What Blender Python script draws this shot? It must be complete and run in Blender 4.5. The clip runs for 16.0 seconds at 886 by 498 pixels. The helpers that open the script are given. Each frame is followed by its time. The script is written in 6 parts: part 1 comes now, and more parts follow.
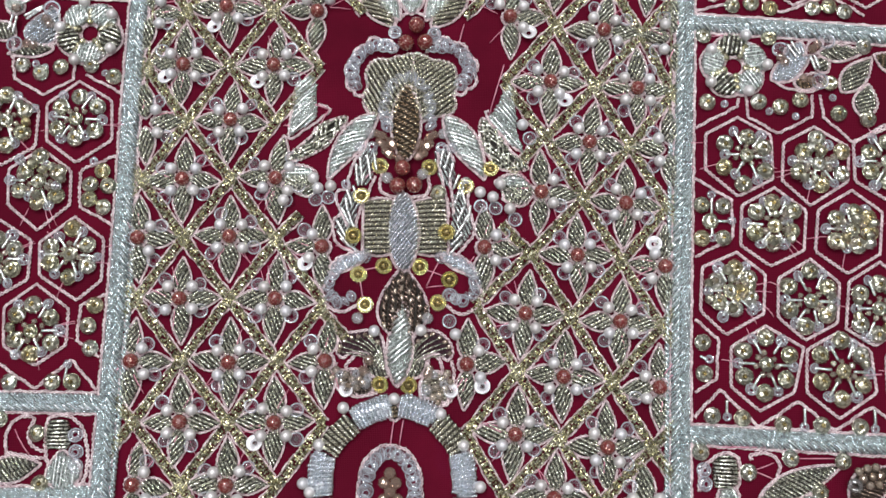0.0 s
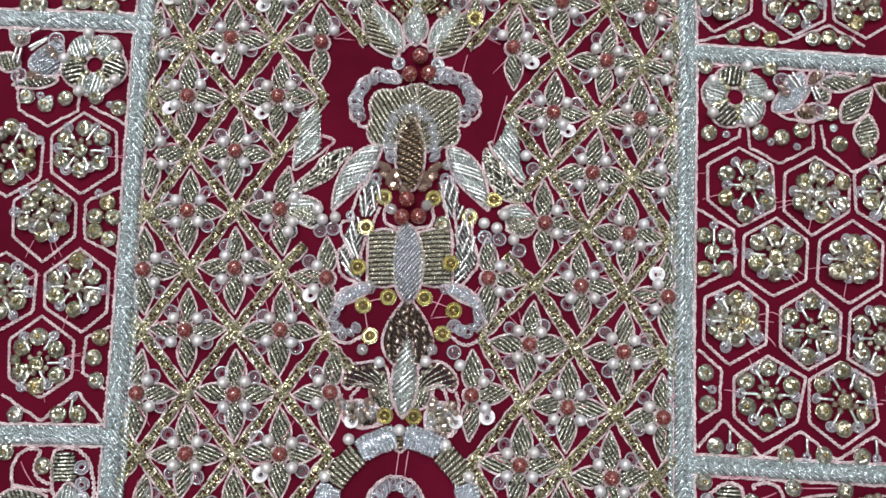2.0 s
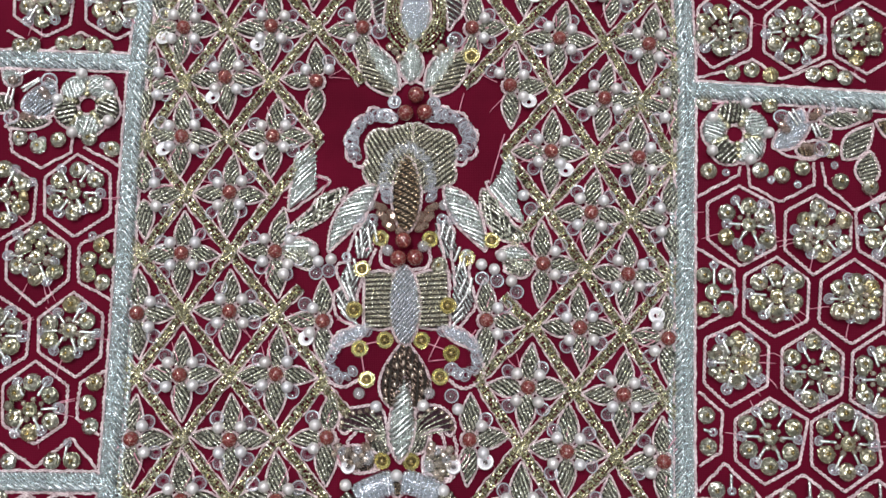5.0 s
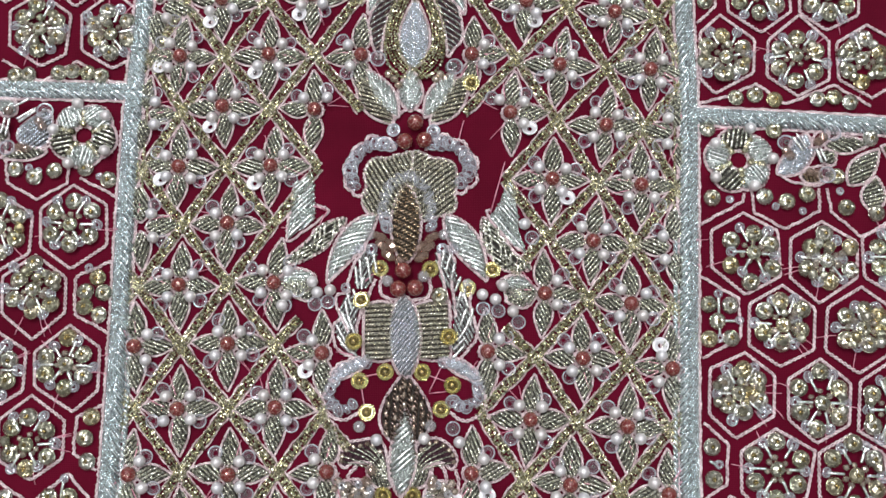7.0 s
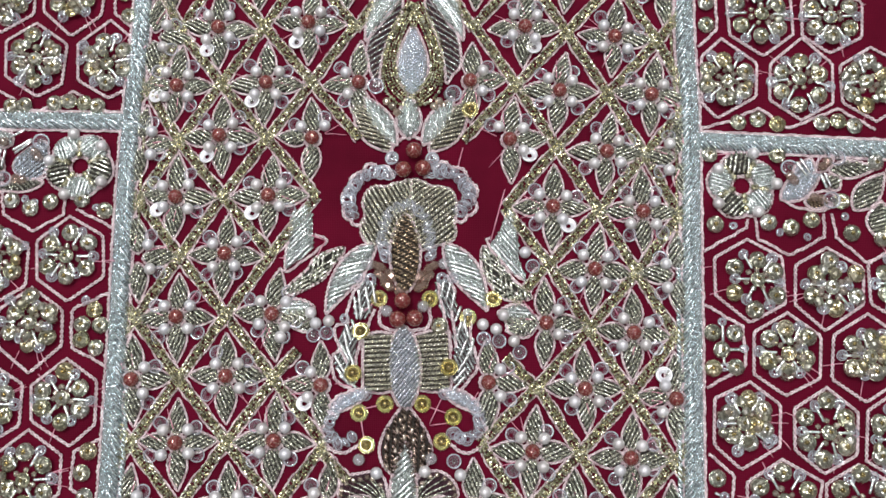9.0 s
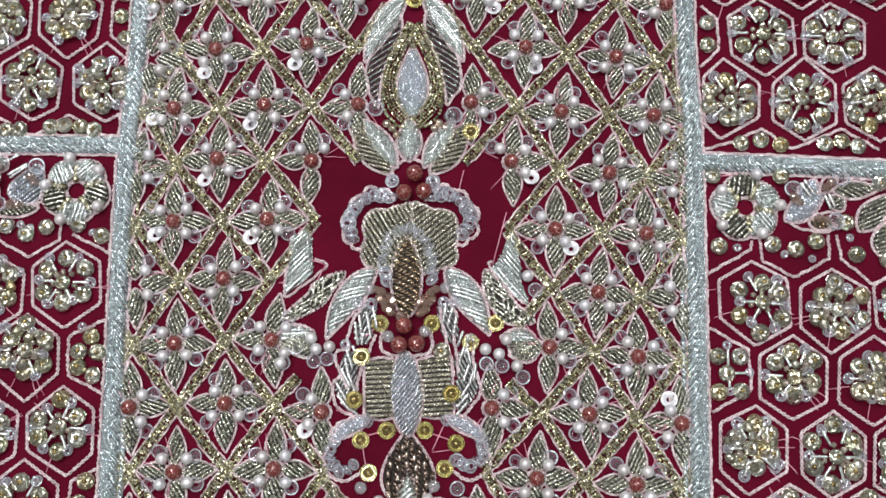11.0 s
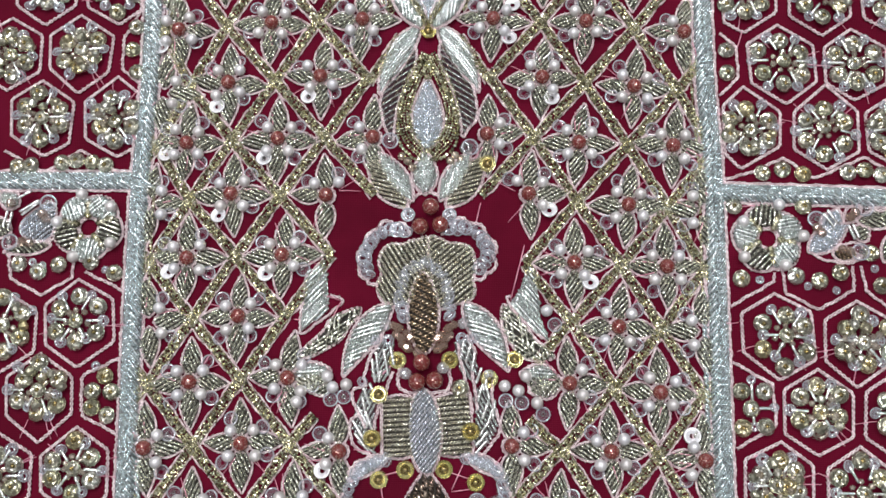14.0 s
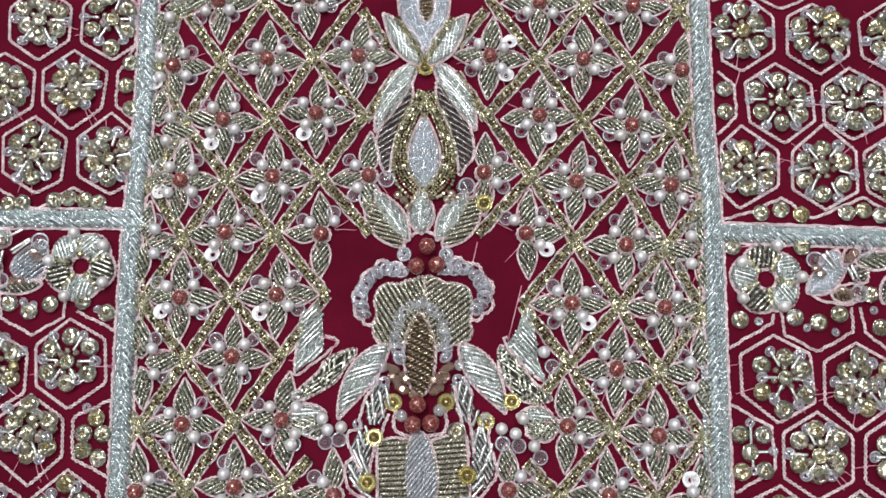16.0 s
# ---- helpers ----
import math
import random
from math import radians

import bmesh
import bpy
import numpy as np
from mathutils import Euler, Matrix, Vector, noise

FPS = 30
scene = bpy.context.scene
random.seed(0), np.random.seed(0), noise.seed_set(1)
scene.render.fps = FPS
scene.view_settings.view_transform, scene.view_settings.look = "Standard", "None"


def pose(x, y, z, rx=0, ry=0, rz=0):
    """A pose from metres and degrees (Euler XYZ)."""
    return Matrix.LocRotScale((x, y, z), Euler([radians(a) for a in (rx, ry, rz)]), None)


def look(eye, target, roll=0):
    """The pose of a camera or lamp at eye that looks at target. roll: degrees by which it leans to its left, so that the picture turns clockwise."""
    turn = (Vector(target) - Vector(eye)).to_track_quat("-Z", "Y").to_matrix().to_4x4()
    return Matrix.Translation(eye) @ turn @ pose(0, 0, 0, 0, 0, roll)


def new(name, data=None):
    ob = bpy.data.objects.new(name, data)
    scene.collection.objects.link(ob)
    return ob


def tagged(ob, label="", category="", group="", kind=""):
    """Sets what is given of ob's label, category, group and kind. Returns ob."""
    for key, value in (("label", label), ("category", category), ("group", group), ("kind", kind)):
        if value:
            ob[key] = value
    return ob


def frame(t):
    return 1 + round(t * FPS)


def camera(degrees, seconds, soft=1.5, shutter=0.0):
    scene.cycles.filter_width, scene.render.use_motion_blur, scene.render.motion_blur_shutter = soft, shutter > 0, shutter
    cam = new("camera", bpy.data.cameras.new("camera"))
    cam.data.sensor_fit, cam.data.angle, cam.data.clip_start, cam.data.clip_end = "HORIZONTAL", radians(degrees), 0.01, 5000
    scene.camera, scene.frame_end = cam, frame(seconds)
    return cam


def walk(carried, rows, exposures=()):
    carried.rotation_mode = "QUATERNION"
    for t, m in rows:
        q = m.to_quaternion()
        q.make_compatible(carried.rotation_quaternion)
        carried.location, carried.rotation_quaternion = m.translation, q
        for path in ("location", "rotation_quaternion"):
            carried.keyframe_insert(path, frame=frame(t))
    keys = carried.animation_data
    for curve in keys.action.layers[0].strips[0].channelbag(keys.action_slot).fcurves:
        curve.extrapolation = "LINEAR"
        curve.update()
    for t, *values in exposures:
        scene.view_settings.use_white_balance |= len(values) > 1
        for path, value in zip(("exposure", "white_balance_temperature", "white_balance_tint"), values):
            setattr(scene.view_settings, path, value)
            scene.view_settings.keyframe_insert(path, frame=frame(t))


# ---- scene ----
from mathutils import geometry

cam = camera(48.60, 16.0, soft=1.6)
ROWS = [
    (0.0, 0.00276, 0.00059, 0.24891, 9.902, 0.264, 1.220),
    (0.5, 0.00239, 0.00296, 0.24891, 9.822, 0.369, 1.129),
    (1.0, 0.00127, 0.00371, 0.25008, 10.131, 0.219, 1.062),
    (1.5, 0.00067, 0.00586, 0.25075, 9.918, 0.048, 1.059),
    (2.0, -0.00001, 0.00810, 0.25153, 9.927, -0.054, 1.029),
    (2.5, -0.00042, 0.00912, 0.25189, 10.101, -0.116, 1.019),
    (3.0, -0.00102, 0.01066, 0.25139, 10.063, -0.164, 0.969),
    (3.5, -0.00068, 0.01331, 0.25137, 9.935, -0.060, 0.931),
    (4.0, 0.00011, 0.01463, 0.25071, 9.979, 0.057, 0.871),
    (6.5, 0.00228, 0.02451, 0.25064, 10.137, 0.386, 0.543),
    (7.0, 0.00249, 0.02517, 0.24852, 10.403, 0.524, 0.431),
    (7.5, 0.00349, 0.02657, 0.24749, 10.356, 0.655, 0.226),
    (8.0, 0.00358, 0.02661, 0.24704, 10.759, 0.663, 0.079),
    (8.5, 0.00443, 0.02808, 0.24637, 10.972, 0.991, 0.007),
    (9.0, 0.00456, 0.03092, 0.24658, 10.891, 1.059, 0.082),
    (11.5, 0.00189, 0.03558, 0.24432, 11.599, 0.716, -0.355),
    (12.0, 0.00125, 0.03643, 0.24438, 11.782, 0.802, -0.331),
    (12.5, 0.00026, 0.03789, 0.24525, 11.927, 0.673, -0.486),
    (13.0, -0.00007, 0.04024, 0.24586, 11.890, 0.880, -0.740),
    (13.5, -0.00038, 0.04295, 0.24536, 11.511, 0.947, -0.751),
    (14.0, 0.00022, 0.04295, 0.24241, 11.746, 1.298, -0.717),
    (14.5, -0.00075, 0.04428, 0.24064, 11.926, 1.242, -0.832),
    (15.0, -0.00157, 0.04565, 0.24002, 12.048, 1.172, -0.901),
    (15.5, -0.00238, 0.04723, 0.24097, 12.373, 0.745, -0.902),
    (16.0, -0.00092, 0.05085, 0.24177, 12.314, 0.792, -0.690),
]
walk(cam, [(t, pose(x, y, z, rx, ry, rz)) for t, x, y, z, rx, ry, rz in ROWS], [(0.0, 0.02), (4.0, 0.02), (9.0, 0.04), (16.0, 0.06)])

# ---- world and lamps: an unseen room added round the cloth, with ceiling panels over it ----
world = bpy.data.worlds.new("world")
scene.world = world
world.use_nodes = True
world.node_tree.nodes["Background"].inputs[0].default_value = (0.8, 0.85, 0.9, 1)
world.node_tree.nodes["Background"].inputs[1].default_value = 0.05


def area_lamp(name, eye, target, size_x, size_y, watts, colour):
    data = bpy.data.lights.new(name, "AREA")
    data.shape, data.size, data.size_y, data.energy, data.color = "RECTANGLE", size_x, size_y, watts, colour
    ob = new(name, data)
    ob.matrix_world = look(eye, target)
    return ob


COOL = (0.94, 0.945, 0.985)
area_lamp("ceiling_lamp", (-0.60, 1.05, 2.40), (-0.60, 1.05, 0), 0.45, 1.8, 51.0, COOL)
for x, y, watts in ((1.12, 0.68, 15.0), (0.22, -1.12, 14.2), (-1.42, -0.38, 14.2), (0.52, 1.72, 14.2)):
    area_lamp("ceiling_lamp", (x, y, 2.40), (x, y, 0), 0.20, 0.20, watts, COOL)

# ---- materials ----
MM = 0.001


def material(name, colour, rough=0.5, metal=0.0, spec=0.5):
    m = bpy.data.materials.new(name)
    m.use_nodes = True
    b = m.node_tree.nodes["Principled BSDF"]
    b.inputs["Base Color"].default_value = (*colour, 1)
    b.inputs["Roughness"].default_value = rough
    b.inputs["Metallic"].default_value = metal
    b.inputs["Specular IOR Level"].default_value = spec
    return m, m.node_tree, b


def texture(tree, kind, scale, **values):
    n = tree.nodes.new(kind)
    n.inputs["Scale"].default_value = scale
    for key, value in values.items():
        n.inputs[key].default_value = value
    co = tree.nodes.get("Texture Coordinate") or tree.nodes.new("ShaderNodeTexCoord")
    tree.links.new(co.outputs["Object"], n.inputs["Vector"])
    return n


def ramp(tree, socket, stops):
    n = tree.nodes.new("ShaderNodeValToRGB")
    while len(n.color_ramp.elements) < len(stops):
        n.color_ramp.elements.new(0.5)
    for e, (at, colour) in zip(n.color_ramp.elements, stops):
        e.position, e.color = at, (*colour, 1)
    tree.links.new(socket, n.inputs["Fac"])
    return n.outputs["Color"]


def bump(tree, b, socket, strength, distance):
    n = tree.nodes.new("ShaderNodeBump")
    n.inputs["Strength"].default_value, n.inputs["Distance"].default_value = strength, distance
    tree.links.new(socket, n.inputs["Height"])
    old = b.inputs["Normal"].links[0].from_socket if b.inputs["Normal"].links else None
    if old:
        tree.links.new(old, n.inputs["Normal"])
    tree.links.new(n.outputs["Normal"], b.inputs["Normal"])


def wire_material(name, low, high, rough, metal=0.85, dark=0.38, light=0.56):
    """Metal thread: a random mottle of two shades, a fine coil relief, every strand a little different."""
    m, tree, b = material(name, high, rough, metal)
    grain = texture(tree, "ShaderNodeTexNoise", 1500, Detail=3.0)
    tree.links.new(ramp(tree, grain.outputs["Fac"], [(dark, low), (light, high)]), b.inputs["Base Color"])
    fine = texture(tree, "ShaderNodeTexNoise", 3800, Detail=1.0)
    bump(tree, b, fine.outputs["Fac"], 0.35, 0.00012)
    return m


def fabric_material():
    m, tree, b = material("crimson_fabric", (0.13, 0.003, 0.018), 0.88, 0.0, 0.09)
    blotch_sheen = texture(tree, "ShaderNodeTexNoise", 45, Detail=4.0)
    # two crimson tones at random; the magenta stop is a painted purple sheen
    tree.links.new(ramp(tree, blotch_sheen.outputs["Fac"], [(0.35, (0.078, 0.0016, 0.0115)), (0.62, (0.108, 0.0026, 0.0160)), (0.8, (0.105, 0.0034, 0.0245))]), b.inputs["Base Color"])
    for turn in (0, math.pi / 2):
        w = texture(tree, "ShaderNodeTexWave", 700, Distortion=1.5)
        w.bands_direction = "X" if turn == 0 else "Y"
        bump(tree, b, w.outputs["Fac"], 0.25, 0.0001)
    pucker = texture(tree, "ShaderNodeTexNoise", 120, Detail=3.0)
    bump(tree, b, pucker.outputs["Fac"], 0.35, 0.0008)
    return m


def thread_material(name, low, high):
    m, tree, b = material(name, high, 0.6, 0.0, 0.4)
    grain = texture(tree, "ShaderNodeTexNoise", 700, Detail=3.0)
    tree.links.new(ramp(tree, grain.outputs["Fac"], [(0.35, low), (0.65, high)]), b.inputs["Base Color"])
    fine = texture(tree, "ShaderNodeTexNoise", 4500, Detail=1.0)
    bump(tree, b, fine.outputs["Fac"], 0.5, 0.0001)
    return m


def pearl_material():
    m, tree, b = material("pearl", (0.6, 0.59, 0.60), 0.30, 0.35, 0.6)
    b.inputs["Coat Weight"].default_value = 0.7
    b.inputs["Coat Roughness"].default_value = 0.22
    lw = tree.nodes.new("ShaderNodeObjectInfo")
    tree.links.new(ramp(tree, lw.outputs["Random"], [(0.0, (0.62, 0.59, 0.57)), (0.5, (0.74, 0.72, 0.71)), (1.0, (0.67, 0.67, 0.69))]), b.inputs["Base Color"])
    return m


def goldstone_material():
    m, tree, b = material("goldstone", (0.17, 0.035, 0.02), 0.25, 0.0, 0.5)
    cells = texture(tree, "ShaderNodeTexVoronoi", 1900)
    speck = ramp(tree, cells.outputs["Distance"], [(0.22, (1, 1, 1)), (0.40, (0, 0, 0))])
    mix = tree.nodes.new("ShaderNodeMix")
    mix.data_type = "RGBA"
    tree.links.new(speck, mix.inputs["Factor"])
    mix.inputs["A"].default_value = (0.165, 0.028, 0.026, 1)
    mix.inputs["B"].default_value = (0.84, 0.48, 0.40, 1)
    tree.links.new(mix.outputs["Result"], b.inputs["Base Color"])
    tree.links.new(speck, b.inputs["Metallic"])
    b.inputs["Coat Weight"].default_value = 0.5
    return m


def bead_material(name, shades, rough, metal, relief=0.10):
    m, tree, b = material(name, shades[0], rough, metal)
    info = tree.nodes.new("ShaderNodeObjectInfo")
    geo = tree.nodes.new("ShaderNodeNewGeometry")
    add = tree.nodes.new("ShaderNodeMath")
    add.operation = "ADD"
    tree.links.new(info.outputs["Random"], add.inputs[0])
    tree.links.new(geo.outputs["Random Per Island"], add.inputs[1])
    frac = tree.nodes.new("ShaderNodeMath")
    frac.operation = "FRACT"
    tree.links.new(add.outputs[0], frac.inputs[0])
    stops = [(i / (len(shades) - 1), c) for i, c in enumerate(shades)]
    tree.links.new(ramp(tree, frac.outputs[0], stops), b.inputs["Base Color"])
    fine = texture(tree, "ShaderNodeTexNoise", 900, Detail=1.0)
    bump(tree, b, fine.outputs["Fac"], relief, 0.0002)
    return m


def clear_material(name, colour, rough, see_through, metal=0.0):
    """Thin clear plastic: part of the light goes straight on, the rest meets a glossy milky body."""
    m, tree, b = material(name, colour, rough, metal, 0.9)
    b.inputs["Coat Weight"].default_value = 1.0
    b.inputs["Coat Roughness"].default_value = 0.05
    clear = tree.nodes.new("ShaderNodeBsdfTransparent")
    mix = tree.nodes.new("ShaderNodeMixShader")
    mix.inputs["Fac"].default_value = 1 - see_through
    tree.links.new(clear.outputs[0], mix.inputs[1])
    tree.links.new(b.outputs[0], mix.inputs[2])
    tree.links.new(mix.outputs[0], tree.nodes["Material Output"].inputs["Surface"])
    return m


FABRIC = fabric_material()
THREAD = thread_material("pale_couching_thread", (0.52, 0.385, 0.40), (0.92, 0.785, 0.79))
PINK = thread_material("pink_sewing_thread", (0.66, 0.22, 0.32), (0.88, 0.42, 0.52))
SILVER = wire_material("silver_wire", (0.40, 0.44, 0.42), (0.86, 0.91, 0.88), 0.26)
BRAID = wire_material("silver_braid", (0.36, 0.42, 0.43), (0.80, 0.89, 0.89), 0.25)
ICE = wire_material("bright_silver_purl", (0.48, 0.53, 0.58), (0.89, 0.93, 0.97), 0.23)
PURL = wire_material("fine_silver_purl", (0.42, 0.46, 0.52), (0.96, 0.98, 1.0), 0.24)
ANTIQUE = wire_material("antique_gold_wire", (0.25, 0.23, 0.16), (0.90, 0.88, 0.74), 0.24)
# low shade near black, for strong contrast along the strands
GREY = wire_material("grey_gilt_wire", (0.08, 0.082, 0.058), (0.97, 0.975, 0.84), 0.21, dark=0.39, light=0.56)
BRONZE = wire_material("bronze_wire", (0.12, 0.08, 0.05), (0.66, 0.53, 0.37), 0.22)
DARK = wire_material("dark_wire", (0.05, 0.035, 0.03), (0.36, 0.27, 0.22), 0.20)
DUSK = thread_material("dusky_padding_felt", (0.030, 0.007, 0.014), (0.065, 0.016, 0.030))
# near-black in colour, to darken the gaps between laid wires
PADDING = thread_material("dark_gap_padding", (0.012, 0.009, 0.007), (0.032, 0.025, 0.018))
GOLD = bead_material("gold_sequin", [(0.46, 0.445, 0.31), (0.59, 0.575, 0.48), (0.42, 0.41, 0.315), (0.64, 0.635, 0.57), (0.54, 0.465, 0.26)], 0.23, 0.90, 0.35)
YELLOW = bead_material("yellow_gold_sequin", [(0.62, 0.56, 0.29), (0.74, 0.69, 0.44)], 0.24, 0.92)
YOLK = bead_material("dark_gold_bead", [(0.22, 0.17, 0.07), (0.36, 0.28, 0.12)], 0.25, 0.9)
CUT = bead_material("cut_gold_bead", [(0.36, 0.335, 0.19), (0.60, 0.575, 0.40), (0.45, 0.415, 0.24), (0.80, 0.775, 0.62), (0.13, 0.112, 0.06)], 0.25, 0.90)
COPPER = bead_material("copper_bead", [(0.42, 0.32, 0.24), (0.66, 0.56, 0.46), (0.28, 0.21, 0.16)], 0.16, 0.75)
PEARL = pearl_material()
STONE = goldstone_material()
CLEAR = clear_material("clear_sequin", (0.84, 0.87, 0.95), 0.04, 0.94)
# whiter and less clear than the dish: edge glints put into the colour
LIP = clear_material("edge_glint_lip", (0.92, 0.93, 1.0), 0.06, 0.36, 0.5)
PEACH = clear_material("peach_crystal", (0.52, 0.37, 0.29), 0.08, 0.42, 0.60)
CRYSTAL = clear_material("taupe_crystal", (0.54, 0.46, 0.38), 0.20, 0.45, 0.60)
GLASS = clear_material("glass_bead", (0.86, 0.92, 0.99), 0.08, 0.76, 0.45)
frost = texture(GLASS.node_tree, "ShaderNodeTexNoise", 1300, Detail=2.0)
bump(GLASS.node_tree, GLASS.node_tree.nodes["Principled BSDF"], frost.outputs["Fac"], 0.6, 0.0004)
BUBBLE = clear_material("smoky_glass", (0.62, 0.61, 0.62), 0.06, 0.55, 0.25)
SMOKY = clear_material("smoky_bead", (0.30, 0.29, 0.29), 0.10, 0.42, 0.5)
# opaque white for clear sequins that flash: the lamp's glint as colour
GLINT_WHITE = material("white_sequin", (0.95, 0.94, 0.96), 0.34, 0.45)[0]
BUGLE = wire_material("silver_bugle", (0.50, 0.51, 0.49), (0.80, 0.81, 0.79), 0.26)
CORE = thread_material("grey_core_felt", (0.12, 0.135, 0.14), (0.24, 0.26, 0.27))
# grey of the unseen room, set for fill light and contrast in the metal
ROOM_GREY = thread_material("grey_plaster", (0.20, 0.20, 0.195), (0.24, 0.24, 0.235))
WOOD = thread_material("floor_wood", (0.16, 0.10, 0.06), (0.24, 0.15, 0.09))


# ---- mesh building, all in millimetres ----
class Geo:
    def __init__(self):
        self.v, self.f, self.n = [], [], 0

    def add(self, verts, faces):
        self.v.append(np.asarray(verts, float))
        self.f.extend([[i + self.n for i in face] for face in faces])
        self.n += len(verts)

    def tube(self, pts, r, sides=5, closed=False):
        p = np.asarray(pts, float)
        n = len(p)
        t = np.roll(p, -1, 0) - np.roll(p, 1, 0) if closed else np.gradient(p, axis=0)
        t /= np.linalg.norm(t, axis=1)[:, None] + 1e-12
        side = np.cross(t, (0, 0, 1.0))
        weak = np.linalg.norm(side, axis=1) < 1e-4
        side[weak] = (1, 0, 0)
        side /= np.linalg.norm(side, axis=1)[:, None]
        up = np.cross(side, t)
        rr = np.broadcast_to(np.asarray(r, float), (n,))
        a = np.arange(sides) * 2 * np.pi / sides
        ring = side[:, None, :] * np.cos(a)[None, :, None] + up[:, None, :] * np.sin(a)[None, :, None]
        verts = (p[:, None, :] + ring * rr[:, None, None]).reshape(-1, 3)
        faces = []
        for i in range(n if closed else n - 1):
            b, c = i * sides, ((i + 1) % n) * sides
            faces += [[b + k, b + (k + 1) % sides, c + (k + 1) % sides, c + k] for k in range(sides)]
        if not closed:
            faces += [list(range(sides))[::-1], list(range((n - 1) * sides, n * sides))]
        self.add(verts, faces)

    def rope(self, pts, r, pitch, plies=2, sides=4, closed=False, steps=6, ply=0.54):
        """Plies twisted round the line."""
        p = resample(pts, pitch / steps, closed)
        t = np.roll(p, -1, 0) - np.roll(p, 1, 0) if closed else np.gradient(p, axis=0)
        t /= np.linalg.norm(t, axis=1)[:, None] + 1e-12
        side = np.cross(t, (0, 0, 1.0))
        side /= np.linalg.norm(side, axis=1)[:, None] + 1e-9
        up = np.cross(side, t)
        turns = max(1, round(len(p) / steps))
        a = np.arange(len(p)) / len(p) * turns * 2 * np.pi
        for k in range(plies):
            b = a + k * 2 * np.pi / plies
            q = p + (side * np.cos(b)[:, None] + up * np.sin(b)[:, None]) * r * 0.62
            self.tube(q, r * ply, sides, closed)

    def chain(self, pts, r, link, closed=False, steps=7):
        """Flat chain stitch: two threads side by side that open and close link by link."""
        p = resample(pts, link * 2 / steps / 2, closed)
        t = np.roll(p, -1, 0) - np.roll(p, 1, 0) if closed else np.gradient(p, axis=0)
        t /= np.linalg.norm(t, axis=1)[:, None] + 1e-12
        side = np.cross(t, (0, 0, 1.0))
        side /= np.linalg.norm(side, axis=1)[:, None] + 1e-9
        turns = max(1, round(len(p) / (2 * steps)))
        a = np.arange(len(p)) / len(p) * turns * 2 * np.pi
        sway = 0.10 * np.sin(a * 0.37 + len(p)) + 0.07 * np.sin(a * 0.83 + 2.0)
        if not closed:
            p = p + side * sway[:, None]
        for k in (-1, 1):
            out = k * r * (0.37 + 0.15 * np.cos(2 * a))
            lift = np.array((0, 0, 1.0)) * (np.sin(2 * a + k) * r * 0.30)[:, None]
            self.tube(p + side * out[:, None] + lift, r * 0.38 * (1 + 0.14 * np.sin(2 * a + 1 + k)), 5, closed)

    def ball(self, c, r, seg=10, rings=6, squash=1.0, spin=None):
        a = np.arange(seg) * 2 * np.pi / seg
        verts = [(0, 0, -1.0)]
        for j in range(1, rings):
            e = -np.pi / 2 + np.pi * j / rings
            verts += [(math.cos(e) * math.cos(x), math.cos(e) * math.sin(x), math.sin(e)) for x in a]
        verts.append((0, 0, 1.0))
        last = len(verts) - 1
        faces = [[0, 1 + (k + 1) % seg, 1 + k] for k in range(seg)]
        for j in range(rings - 2):
            b = 1 + j * seg
            faces += [[b + k, b + (k + 1) % seg, b + seg + (k + 1) % seg, b + seg + k] for k in range(seg)]
        b = 1 + (rings - 2) * seg
        faces += [[b + k, b + (k + 1) % seg, last] for k in range(seg)]
        verts = np.array(verts) * (r, r, r * squash)
        if spin is not None:
            verts = verts @ np.array(pose(0, 0, 0, *spin).to_3x3()).T
        self.add(verts + np.asarray(c, float), faces)

    def lathe(self, c, profile, seg=16, tip=(0, 0), closed=True):
        """A turned ring; tip: lean about x and y, degrees."""
        m = np.array(pose(0, 0, 0, tip[0], tip[1], 0).to_3x3())
        verts, n = [], len(profile)
        for k in range(seg):
            a = 2 * math.pi * k / seg
            verts += [(r * math.cos(a), r * math.sin(a), z) for r, z in profile]
        faces = []
        for k in range(seg):
            b, d = k * n, ((k + 1) % seg) * n
            faces += [[b + i, d + i, d + (i + 1) % n, b + (i + 1) % n] for i in range(n if closed else n - 1)]
        self.add(np.array(verts) @ m.T + np.asarray(c, float), faces)

    def mesh(self, name, mat, smooth=True):
        me = bpy.data.meshes.new(name)
        me.from_pydata((np.concatenate(self.v) * MM).tolist(), [], self.f)
        me.polygons.foreach_set("use_smooth", [smooth] * len(me.polygons))
        me.materials.append(mat)
        return me


def resample(pts, step, closed=False):
    p = np.asarray(pts, float)
    if p.shape[1] == 2:
        p = np.column_stack([p, np.zeros(len(p))])
    if closed:
        p = np.vstack([p, p[:1]])
    s = np.r_[0, np.cumsum(np.linalg.norm(np.diff(p, axis=0), axis=1))]
    n = max(2, int(round(s[-1] / step)) + 1)
    at = np.linspace(0, s[-1], n)
    q = np.column_stack([np.interp(at, s, p[:, k]) for k in range(3)])
    return q[:-1] if closed else q


